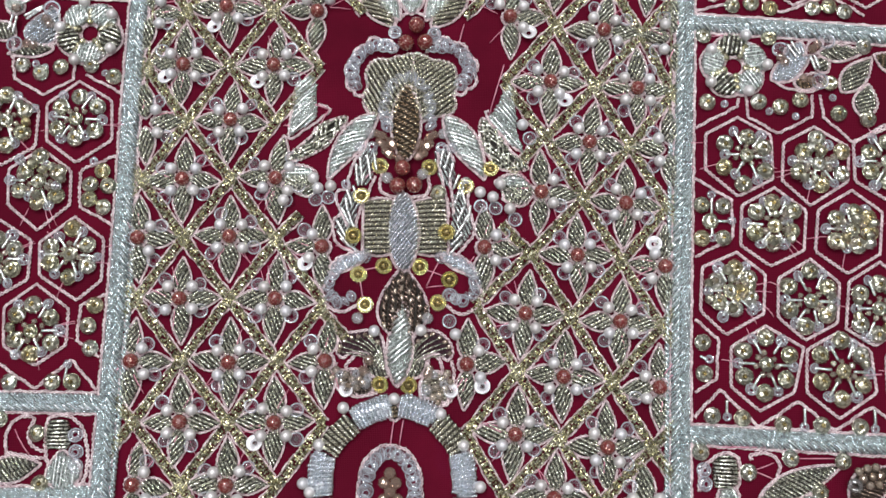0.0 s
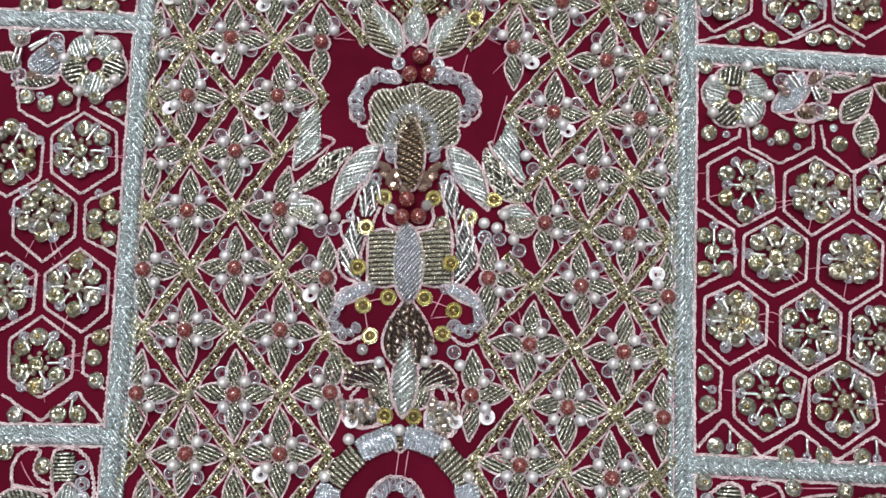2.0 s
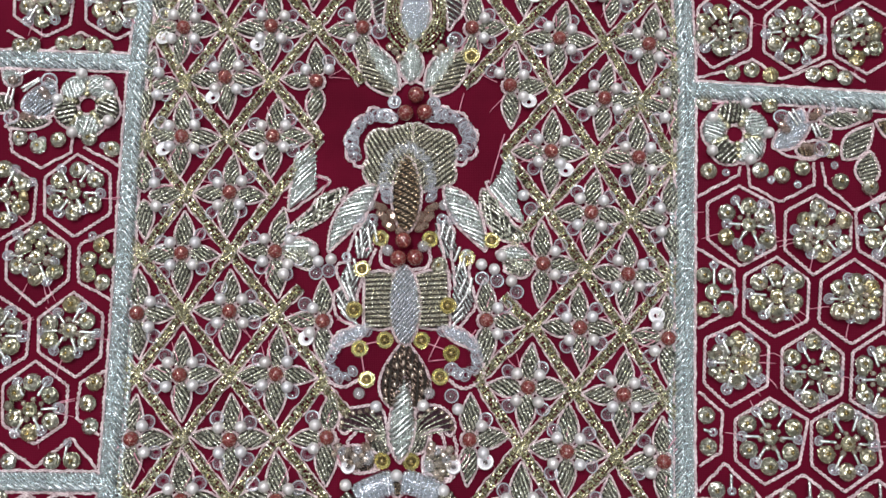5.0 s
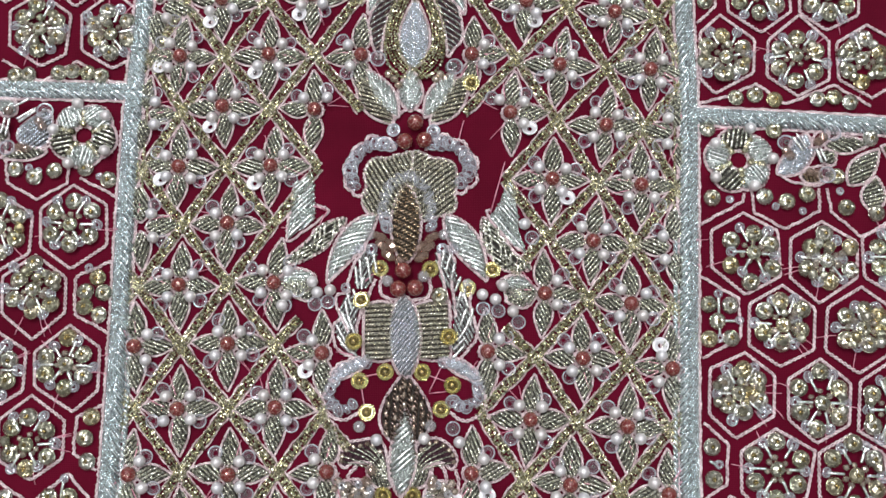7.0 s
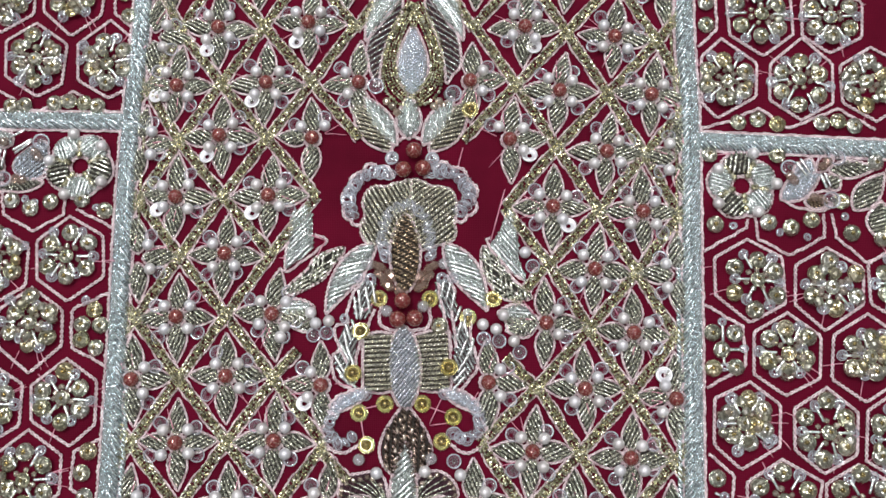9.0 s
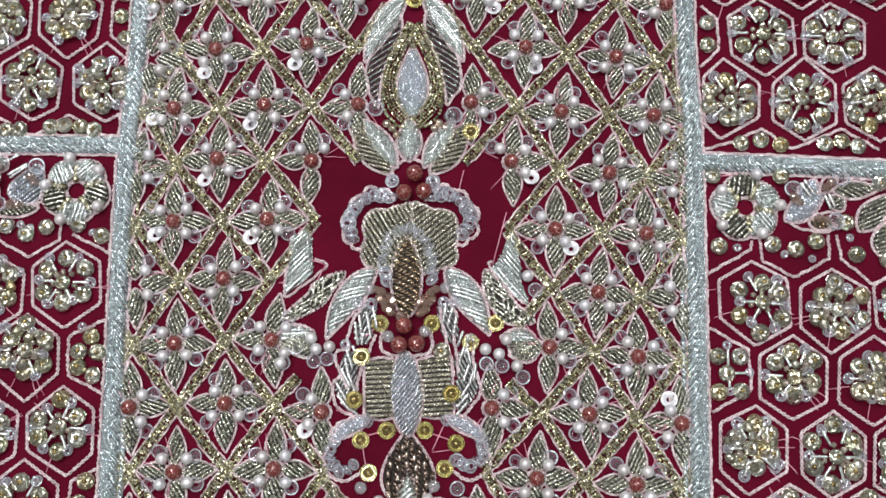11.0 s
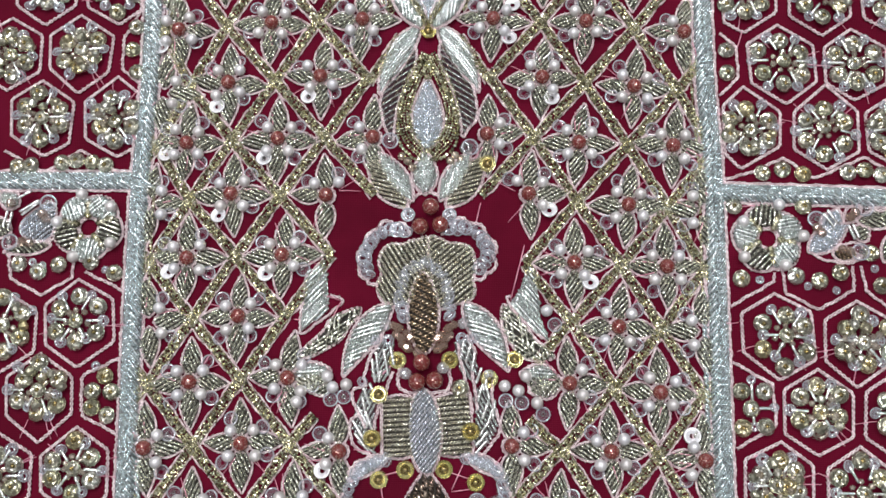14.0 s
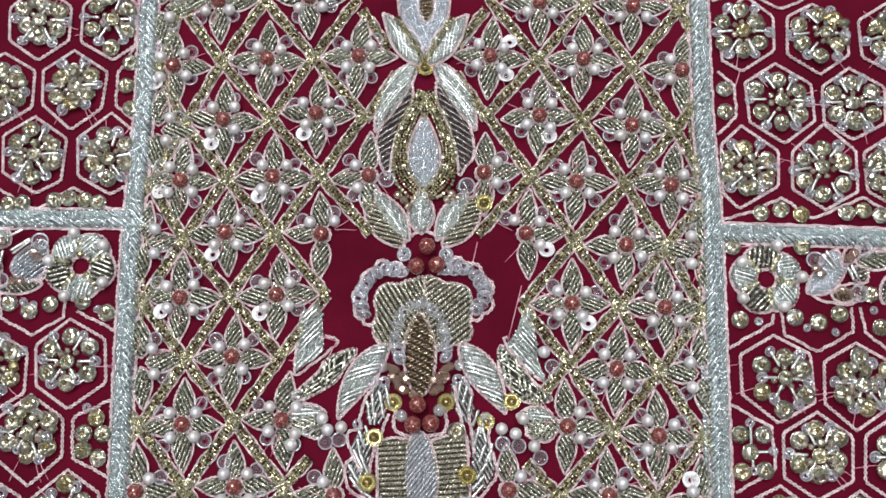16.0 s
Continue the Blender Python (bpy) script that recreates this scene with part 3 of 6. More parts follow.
# ---- silver braids ----
def braid(line, width, label, rise=1.9, hand=1, inner=1):
    """A padded bar wrapped by slanting silver wires, with a thin couched cord at each edge."""
    top = thing("silver_braid", label, "braid")
    p = smooth_line(line)
    core, wraps = Geo(), Geo()
    q = resample(p, 2.0)
    t = np.gradient(q, axis=0)
    t /= np.linalg.norm(t, axis=1)[:, None]
    nrm = np.column_stack([t[:, 1], -t[:, 0], t[:, 2]])
    shape = [(math.cos(a), math.sin(a)) for a in np.linspace(0, math.pi, 9)]
    verts = [c + m * (x * width / 2 * 0.94) + np.array((0, 0, y * (rise - 0.2))) for c, m in zip(q, nrm) for x, y in shape]
    core.add(verts, [[i * 9 + j, i * 9 + j + 1, i * 9 + j + 10, i * 9 + j + 9] for i in range(len(q) - 1) for j in range(8)])
    part("core", core.mesh("core", CORE), top)
    s = resample(p, 1.0)
    t = np.gradient(s, axis=0)
    t /= np.linalg.norm(t, axis=1)[:, None]
    nrm = np.column_stack([t[:, 1], -t[:, 0], t[:, 2]])
    r = random.Random(len(s))
    for i in range(len(s)):
        lean = hand * (6.4 + r.uniform(-0.4, 0.4))
        lift = r.uniform(-0.1, 0.12)
        arc = []
        for a in np.linspace(0.0, math.pi, 12):
            u = math.cos(a)
            arc.append(s[i] + nrm[i] * (u * width / 2) + t[i] * (-u * lean * 0.5) + np.array((0, 0, math.sin(a) * (rise + lift) + 0.05)))
        split = 6 + r.choice((0, 0, 1))
        bright = arc[:split] if inner > 0 else arc[12 - split:]
        wraps.rope(arc, 0.36, 1.0, 2, 5, steps=5, ply=0.40)
        if i % 2 == 0:
            wraps.tube(np.array(bright) + np.array((0, 0, 0.20)), 0.40 + r.uniform(-0.08, 0.04), 6)
    tagged(part("wire_wrapping", wraps.mesh("wire_wrapping", BRAID), top), kind="stuff")
    for e in (-1, 1):
        g = Geo()
        g.chain(s + nrm * (e * (width / 2 + 0.45)) + np.array((0, 0, 0.4)), 0.46, 1.3)
        part("edge_cord", g.mesh("edge_cord", THREAD), top)
    return top


LEFT_BRAID = [(-81.8, 182.4), (-81.4, 172.5), (-81.2, 140.7), (-82.4, 109.9), (-82.5, 78.4), (-82.2, 48.1), (-82.2, 19.0), (-82.7, -15.7), (-82.8, -30.5)]
RIGHT_BRAID = [(64.9, 179.5), (64.9, 169.7), (64.0, 138.2), (64.3, 112.7), (63.3, 81.3), (62.2, 51.0), (61.2, 22.0), (60.5, -12.7), (60.3, -27.4)]
braid(LEFT_BRAID, 4.6, "long silver wire braid down one side of the panel", 1.9, 1, -1)
braid(RIGHT_BRAID, 4.6, "long silver wire braid down the other side of the panel", 1.9, -1)
braid([(-121.8, 2.5), (-109.1, 2.8), (-83.0, 2.9)], 4.4, "short silver wire braid across the side panel", 1.7, -1)
braid([(-119.3, -20.6), (-106.8, -20.1), (-82.9, -19.0)], 3.6, "short silver wire braid across the side panel", 1.7, -1)
braid([(-124.8, 113.5), (-116.1, 113.3), (-81.2, 112.6)], 4.4, "short silver wire braid across the side panel", 1.7, -1)
braid([(64.1, 106.8), (92.0, 105.4), (117.1, 104.0), (127.8, 103.4)], 4.4, "short silver wire braid across the side panel", 1.7, -1)
braid([(61.0, -1.5), (87.7, -2.5), (111.1, -3.3), (121.1, -3.5)], 4.4, "short silver wire braid across the side panel", 1.7, -1)


def edge_x(line, y):
    pts = sorted((q[1], q[0]) for q in line)
    return float(np.interp(y, [q[0] for q in pts], [q[1] for q in pts]))


# ---- flowers of the lattice: (column, row) -> place; rows from below ----
LEFT_FLOWERS = {
    (0, 0): (-74.4, -16.7), (2, 0): (-51.4, -16.4),
    (1, 1): (-63.8, -1.2), (3, 1): (-40.3, -0.9),
    (0, 2): (-77.1, 13.6), (2, 2): (-52.5, 13.7), (4, 2): (-28.3, 14.6),
    (1, 3): (-65.9, 29.6), (3, 3): (-41.6, 30.1),
    (0, 4): (-77.7, 45.1), (2, 4): (-54.1, 45.9), (4, 4): (-30.3, 43.7),
    (1, 5): (-67.3, 60.8), (3, 5): (-43.1, 61.5),
    (2, 6): (-55.7, 77.0),
    (1, 7): (-69.1, 91.9), (3, 7): (-45.1, 92.3),
    (2, 8): (-58.5, 108.4), (4, 8): (-34.2, 107.6),
}
LEFT_UPPER = {
    (1, 9): (-70.4, 122.2), (3, 9): (-46.8, 122.9), (5, 9): (-22.3, 122.8),
    (2, 10): (-60.1, 138.5), (4, 10): (-36.0, 139.8),
    (1, 11): (-73.7, 153.6), (3, 11): (-49.1, 155.0), (5, 11): (-25.1, 155.4),
    (2, 12): (-62.5, 171.8), (4, 12): (-38.3, 172.5),
    (3, 13): (-51.1, 189.3), (1, 13): (-76.5, 189.0), (5, 13): (-26.0, 188.8),
}
RIGHT_FLOWERS = {
    (3, 0): (29.2, -17.7), (5, 0): (51.9, -20.3),
    (2, 1): (19.6, -2.5), (4, 1): (42.4, -5.2),
    (1, 2): (7.3, 14.5), (3, 2): (31.5, 11.9), (5, 2): (55.5, 9.8),
    (2, 3): (21.9, 27.6), (4, 3): (45.8, 26.1),
    (1, 4): (11.3, 44.4), (3, 4): (35.1, 42.8), (5, 4): (57.4, 40.4),
    (2, 5): (25.8, 59.2), (4, 5): (47.6, 56.7),
    (3, 6): (38.3, 72.8),
    (2, 7): (28.1, 89.1), (4, 7): (51.0, 87.7),
    (1, 8): (17.3, 107.0), (3, 8): (42.3, 103.7),
}
RIGHT_UPPER = {
    (0, 9): (7.1, 123.1), (2, 9): (30.5, 120.3), (4, 9): (54.4, 119.0),
    (1, 10): (21.7, 138.2), (3, 10): (45.3, 135.2),
    (0, 11): (9.4, 154.8), (2, 11): (33.7, 153.5), (4, 11): (59.1, 149.9),
    (1, 12): (22.8, 169.7), (3, 12): (47.3, 168.1),
    (0, 13): (9.3, 188.1), (2, 13): (35.5, 186.7), (4, 13): (61.1, 185.4),
}
# flowers half hidden under the braids
LEFT_HIDDEN = {(0, 6): (-78.3, 76.0), (0, 8): (-79.4, 106.4), (0, 10): (-77.3, 136.3), (0, 12): (-78.0, 170.5)}
RIGHT_HIDDEN = {(5, 6): (59.4, 71.5), (5, 8): (61.3, 102.2), (5, 10): (67.9, 132.8), (5, 12): (71.0, 166.4)}
# what of the flowers at the edges of the panel shows
TRIMMED = {
    "L00": ("NES", "ab"), "L02": ("NES", "ab"), "L04": ("NES", "ab"), "L06": ("NES", "ab"), "L08": ("NES", "ab"), "L010": ("NES", "ab"), "L012": ("NES", "ab"),
    "L48": ("NSW", "ad"), "L42": ("NSW", "cd"), "L44": ("NSW", "cd"), "L111": ("NES", "abcd"),
    "R56": ("NSW", "cd"), "R58": ("NSW", "cd"), "R54": ("NSW", "cd"), "R52": ("NSW", "cd"), "R510": ("", ""), "R512": ("", ""),
    "R411": ("NSW", "cd"), "R14": ("NES", "ab"), "R12": ("NES", "ab"), "R25": ("NSEW", "ab"), "R09": ("NES", "ab"), "L59": ("NSW", "cd"), "R18": ("NES", "abd"),
}
# corners where a clear sequin's lamp flash is painted white
WHITE_GLINTS = {"L17": "c", "L37": "c", "L28": "c", "L19": "c", "L39": "c", "L210": "c", "L410": "c", "L111": "c", "L44": "c", "L31": "c", "R27": "b", "R12": "b", "R011": "ab", "R110": "b", "R18": "b", "R54": "d"}

for side, table in (("L", LEFT_FLOWERS), ("L", LEFT_UPPER), ("L", LEFT_HIDDEN), ("R", RIGHT_FLOWERS), ("R", RIGHT_UPPER), ("R", RIGHT_HIDDEN)):
    for (c, r), at in table.items():
        key = f"{side}{c}{r}"
        petals, pearls = TRIMMED.get(key, ("NESW", "abcd"))
        if petals or pearls:
            hidden = table in (LEFT_HIDDEN, RIGHT_HIDDEN)
            flower(at, petals, pearls, not hidden, WHITE_GLINTS.get(key, ""), 0.0 if side == "L" else -2.0)


# ---- lattice bands between the flowers ----
def lattice(places, skip, line, sign, low, high):
    known = {k: np.array(v) for k, v in places.items()}
    nodes = {}
    for c in range(-1, 7):
        for r in range(-1, 15):
            if (c, r) in known or any((c + dc, r + dr) in nodes for dc, dr in ((1, 0), (-1, 0), (0, 1), (0, -1))):
                continue
            pairs = [(known[(c - 1, r)] + known[(c + 1, r)]) / 2] if (c - 1, r) in known and (c + 1, r) in known else []
            if (c, r - 1) in known and (c, r + 1) in known:
                pairs.append((known[(c, r - 1)] + known[(c, r + 1)]) / 2)
            if not pairs:
                for dc in (-1, 1):
                    if (c + dc, r) in known:
                        pairs.append(known[(c + dc, r)] - (dc * 12.3, 0))
                if not pairs:
                    for dr in (-1, 1):
                        if (c, r + dr) in known:
                            pairs.append(known[(c, r + dr)] - (0, dr * 15.5))
            if pairs:
                nodes[(c, r)] = sum(pairs) / len(pairs)
    for (c, r), a in nodes.items():
        for dc in (-1, 1):
            if (c + dc, r + 1) not in nodes or (c, r, dc) in skip or not low <= min(c, c + dc) <= max(c, c + dc) <= high:
                continue
            b = nodes[(c + dc, r + 1)]
            u0, u1 = 0.0, 1.0
            for u in np.linspace(0, 1, 41):
                p = a + (b - a) * u
                inside = (p[0] - edge_x(line, p[1])) * sign > 1.2
                if not inside:
                    if dc * sign > 0:
                        u0 = max(u0, u)
                    else:
                        u1 = min(u1, u)
            if u1 - u0 > 0.1:
                band(a + (b - a) * u0, a + (b - a) * u1)
    return nodes


LEFT_SKIP = {(4, 7, 1), (4, 5, -1), (4, 5, 1), (5, 4, -1), (4, 3, 1), (5, 2, -1), (4, 1, 1), (3, 4, 1), (5, 0, -1)}
RIGHT_SKIP = {(1, 7, -1), (1, 5, 1), (1, 5, -1), (0, 4, 1), (1, 3, -1), (0, 2, 1), (1, 1, -1), (2, 4, -1), (0, 0, 1)}
lattice({**LEFT_FLOWERS, **LEFT_UPPER, **LEFT_HIDDEN}, LEFT_SKIP, LEFT_BRAID, 1, -1, 5)
lattice({**RIGHT_FLOWERS, **RIGHT_UPPER, **RIGHT_HIDDEN}, RIGHT_SKIP, RIGHT_BRAID, -1, 0, 6)

# ---- hexagon cells of the side panels ----
HEX_A, HEX_B = 8.4, 10.2
CORNERS = [(0, HEX_B), (HEX_A, HEX_B * 0.5), (HEX_A, -HEX_B * 0.5), (0, -HEX_B), (-HEX_A, -HEX_B * 0.5), (-HEX_A, HEX_B * 0.5)]


def hex_mesh(corners):
    g = Geo()
    line = resample(corners, 1.2, True)
    line[:, 2] = 0.5
    g.chain(line, 0.48, 1.30, True)
    return g.mesh("outline_cord", THREAD)


def stitch_mesh(seed):
    r = random.Random(seed)
    g = Geo()
    x = r.uniform(-1.5, 1.5)
    g.tube([(x * 0.5, 5.5, 0.7), (x * 0.8, 7.0, 0.75), (x, 8.6, 0.6), (x * 1.2, 10.3, 0.25)], 0.10, 4)
    return g.mesh("sewing_thread", PINK)


STITCHES = [stitch_mesh(k) for k in range(4)]


RING = [(0, 0)] + [(5.2 * math.sin(math.radians(60 * k)), 5.2 * math.cos(math.radians(60 * k))) for k in range(6)]
RING_ENDS = [(7.2 * math.sin(math.radians(60 * k + 30)), 7.2 * math.cos(math.radians(60 * k + 30))) for k in range(6)]


def hexagon(at, cups=RING, ends=RING_ENDS, fill=0, corners=CORNERS):
    """A corded hexagon; cups: gold cups, the middle one first; ends: glass beads at the ends of bugles. Both from its centre. fill: cut beads in the gaps."""
    top = thing("hexagon_motif", "pale corded hexagon around gold cup sequins and silver bugle beads", "hexagon motif", "hexagon cells", at)
    part("outline_cord", hex_mesh(corners), top)
    mx, my = cups[0]
    for k, (x, y) in enumerate(cups):
        near = 0 if k == 0 else 1 / max(3.0, math.hypot(x - mx, y - my))
        cup = part("gold_cup", CUPS[rng.randrange(4)], top, put(x, y, 1.45 if k == 0 else 0.75 + 0.3 * (k % 2), jit(180), size=0.9 if k == 0 else 1.06, rx=40 * (y - my) * near ** 2 + jit(9), ry=-40 * (x - mx) * near ** 2 + jit(9)))
        part("seed_bead", GOLD_SEED, cup, put(0, 0, 1.18))
    for x, y in ends:
        d = math.hypot(x - mx, y - my)
        length = min(4.2, max(2.6, d - 2.0))
        part("bugle_bead", BUGLE_ME, top, put(x + (mx - x) * length / d, y + (my - y) * length / d, 1.75, math.degrees(math.atan2(mx - x, y - my)), -4, 0) @ Matrix.Diagonal((1, length / 4.2, 1, 1)))
        part("glass_bead", GLASS_BIG, top, put(x, y, 1.15, jit(90), jit(24), jit(24), 1.0 + jit(0.09)))
    for k in range(7):
        a, far = math.radians(360 / 7 * k + jit(12)), 2.7 + jit(0.3)
        part("cut_bead", CRYSTAL_ME, top, put(mx + far * math.sin(a), my + far * math.cos(a), 1.2, jit(90), jit(50), jit(50), 0.72 + jit(0.1)))
    for k in range(fill):
        a, far = math.radians(360 / fill * k + jit(18)), 3.3 + 0.9 * (k % 2) + jit(0.5)
        part("cut_bead", CRYSTAL_ME if k % 3 else FACET_ME, top, put(mx + far * math.sin(a), my + far * math.cos(a), 1.9 + jit(0.3), jit(90), jit(50), jit(50), 0.85 + jit(0.15)))
    taken = sorted(math.atan2(x - mx, y - my) for x, y in (*cups[1:], *ends))
    for a, b in zip(taken, taken[1:] + [taken[0] + 2 * math.pi]):
        for k in range(int((b - a) / 0.66)):
            u, far = a + (b - a) * (k + 1) / (int((b - a) / 0.66) + 1), 5.3 + jit(0.5)
            part("cut_bead", FACET_ME, top, put(mx + far * math.sin(u), my + far * math.cos(u), 1.5, jit(90), jit(50), jit(50), 0.88 + jit(0.1)))
    for k in range(3):
        part("sewing_thread", STITCHES[rng.randrange(4)], top, put(0, 0, 0, jit(180)))


# outline centre, cups, bugle ends
hexagon((-95.7, 75.6), ((-0.7, 0.8), (-4.9, 4.1), (-0.3, 7.1), (4.6, 4.4), (-5.6, -1.7), (-0.5, -4.3), (4.3, -2.1)), ((-4.6, 7.2), (2.8, 7.1), (-6.9, 1.5), (6.1, 0.8), (1.9, -3.5), (-4.3, -4.4)), corners=((-1.0, 11.5), (8.0, 6.4), (8.9, -4.4), (-0.1, -10.7), (-8.3, -4.9), (-9.1, 5.1)))
hexagon((-104.5, 57.3), ((-0.1, 2.1), (-0.4, 8.9), (4.5, 4.8), (-3.9, 4.7), (4.5, -1.5), (-0.1, -3.3), (-5.1, -0.3)), ((1.3, 6.6), (4.4, 0.9), (2.8, -4.1), (-2.6, -1.9), (-5.7, 7.9), (-7.7, 2.4)), 6, corners=((-0.6, 11.2), (7.7, 5.4), (8.1, -3.7), (0.3, -10.6), (-8.0, -4.0), (-8.7, 5.5)))
hexagon((-94.2, 39.4), ((-0.5, 1.1), (-0.6, 7.8), (3.4, 3.6), (-5.7, 3.0), (3.8, -1.7), (-5.6, -1.3), (-0.7, -4.8)), ((-3.9, 5.6), (1.8, 7.0), (6.3, 0.5), (-4.3, -4.0), (1.7, -4.5), (-7.6, 0.8)), corners=((-0.6, 11.0), (7.4, 5.4), (7.6, -5.4), (1.7, -10.7), (-8.4, -4.5), (-9.1, 4.2)))
hexagon((-102.6, 21.1), ((-0.4, -0.6), (-0.6, 6.2), (-4.6, 3.6), (4.2, 3.0), (4.7, -3.4), (-0.2, -6.3), (-4.6, -2.7)), ((-4.4, 6.3), (3.2, 6.5), (6.5, -0.2), (2.5, -5.7), (-3.9, -6.4)), corners=((-0.5, 11.6), (8.2, 5.5), (8.4, -3.8), (0.9, -9.2), (-7.5, -4.4), (-8.3, 5.5)))
hexagon((-115.2, 74.1), ((0.5, 1.6), (5.2, 4.4), (4.8, -1.5), (-0.1, 8.6), (-5.0, 4.6), (-4.5, -1.3), (0.8, -5.0)), ((7.3, 5.1), (2.7, 8.4), (2.9, -4.4)))
hexagon((-113.9, 38.9))
hexagon((77.1, 69.8), ((2.0, 0.3), (2.4, 5.3), (-3.4, 3.5), (6.5, 2.5), (-3.8, -2.9), (1.0, -7.3), (6.7, -3.7)), ((-1.1, 6.8), (-3.5, 0.5), (6.0, 5.8), (7.5, -0.5), (-1.0, -4.7), (4.7, -6.1)), corners=((0.2, 10.8), (8.8, 6.1), (8.9, -5.7), (-0.2, -10.5), (-8.5, -3.5), (-8.3, 6.1)))
hexagon((96.9, 67.6), ((0.7, 0.5), (0.6, 7.5), (-2.8, 4.0), (-4.4, -1.5), (1.3, -4.8), (6.9, 4.0), (6.7, -1.8)), ((-5.9, 1.4), (3.6, 5.8), (5.0, 1.1), (-1.8, -4.9), (4.6, -4.4), (-1.8, 1.4)), 6, corners=((0.4, 10.8), (9.2, 5.5), (8.5, -3.8), (-1.4, -10.3), (-8.5, -3.8), (-7.8, 6.4)))
hexagon((85.1, 51.9), ((0.6, -0.4), (0.2, 5.8), (-3.8, 3.3), (-4.4, -2.2), (0.1, -4.8), (5.5, 3.7), (4.9, -1.5)), ((-6.5, 0.2), (3.7, 6.3), (4.1, 0.8), (-3.0, -4.9), (3.0, -5.0), (-1.8, 6.0)), 6, corners=((1.2, 9.9), (9.2, 4.0), (8.2, -6.5), (-0.5, -10.7), (-8.0, -5.4), (-7.4, 5.1)))
hexagon((104.5, 50.2), ((1.2, 0.6), (1.9, 5.4), (-2.7, 3.7), (-3.2, -2.2), (5.7, 0.2), (2.3, -3.3), (5.4, 4.1)), ((-5.6, 0.9), (-0.3, 6.2), (4.6, 5.9), (-0.6, 1.6), (-0.4, -4.0)), 9, corners=((1.8, 11.3), (9.4, 5.7), (8.2, -5.3), (-0.3, -10.6), (-8.3, -4.9), (-7.1, 6.0)))
hexagon((74.4, 34.7), ((-0.6, -0.2), (0.9, 5.7), (-3.8, 2.3), (4.2, 3.1), (-3.4, -3.1), (0.4, -4.7), (4.5, -1.6), (2.0, -0.6)), ((-3.3, 5.8), (-6.0, -0.3), (-2.5, -6.8), (5.0, -5.1), (3.5, 6.2), (6.1, -4.0)), 6, corners=((1.6, 9.9), (8.8, 4.3), (8.0, -5.8), (-1.7, -11.3), (-8.0, -5.4), (-7.3, 5.9)))
hexagon((93.9, 32.8), ((0.3, -0.5), (0.3, 7.2), (-5.1, 3.2), (4.7, 3.0), (-5.0, -2.8), (-1.3, -6.9), (4.3, -3.9)), ((-2.6, 5.9), (3.4, 6.4), (-6.1, -0.3), (6.4, -0.7), (-3.7, -6.2), (1.8, -6.9)), corners=((0.9, 10.4), (8.1, 4.4), (7.1, -5.9), (-1.2, -10.4), (-7.9, -4.7), (-7.4, 5.3)))
hexagon((81.7, 15.5), ((0.6, 0.6), (0.7, 7.3), (-4.9, 3.9), (6.5, 3.0), (-4.8, -2.5), (5.4, -3.0), (0.1, -6.5)), ((-2.5, 6.9), (4.8, 6.6), (-6.4, 0.8), (7.4, 0.3), (-3.2, -5.7), (3.3, -6.1)), corners=((1.1, 10.3), (10.5, 5.0), (7.7, -6.2), (-1.1, -11.0), (-8.1, -5.1), (-7.8, 4.9)))
hexagon((101.2, 13.8), ((0.3, 1.0), (0.1, 8.7), (-5.0, 5.0), (5.0, 5.0), (-5.0, -1.7), (5.1, -2.3), (-0.2, -5.9)), ((-2.8, 7.4), (3.1, 7.9), (-6.8, 1.6), (6.9, 0.7), (-3.4, -5.4), (3.4, -5.4)), corners=((-0.1, 10.8), (7.8, 6.3), (8.8, -4.2), (-0.8, -10.8), (-8.7, -4.5), (-8.2, 6.3)))
hexagon((115.7, 69.1))
hexagon((112.0, 31.4), ((-0.7, -0.7), (-5.2, 3.1), (-5.4, -4.7), (-0.4, 5.7), (4.1, 3.4), (3.7, -4.2), (-1.2, -7.2)), ((-6.3, -0.8), (-3.0, 6.5), (-3.9, -7.9), (5.4, -0.7)), corners=((0.5, 11.4), (7.1, 6.2), (6.1, -5.2), (-1.9, -10.1), (-8.9, -5.9), (-7.6, 6.2)))
hexagon((121.1, 13.8))
hexagon((-110.1, 167.4), ((0.1, -0.1), (0.4, 4.8), (-4.7, 3.3), (5.2, 2.3), (-3.6, -1.6), (0.4, -4.9), (4.8, -2.9)), ((1.9, 3.8), (-4.2, -5.8), (3.7, -6.4), (-6.5, 0.7), (7.2, -0.5)), 6, corners=((-0.9, 10.8), (7.9, 4.0), (7.9, -5.7), (-0.0, -11.2), (-8.0, -5.4), (-8.6, 3.9)))
hexagon((-90.6, 167.0), ((0.0, -0.0), (-1.0, 6.5), (-4.6, 4.1), (3.8, 3.1), (-5.3, -2.4), (0.0, -7.8), (4.1, -2.9)), ((1.9, 6.6), (-7.6, 1.1), (5.8, 0.0), (-3.4, -5.8), (3.1, -5.9), (-2.0, -0.6)), corners=((-1.6, 10.7), (5.7, 5.3), (6.2, -6.9), (0.5, -11.1), (-8.4, -5.8), (-8.4, 4.7)))
hexagon((-99.2, 147.3), ((-0.2, 1.2), (-4.1, 3.4), (-0.8, 5.4), (3.8, 4.1), (2.9, -0.9), (-0.9, -3.2), (-4.8, -1.6)), ((-4.1, 7.6), (2.0, 7.9), (-6.9, 1.0), (5.6, 1.5), (2.9, -3.9), (-3.2, -5.3), (0.2, 3.2)), 11, corners=((-1.3, 11.5), (7.8, 5.3), (6.9, -4.8), (-0.9, -10.6), (-8.8, -3.4), (-9.2, 6.0)))
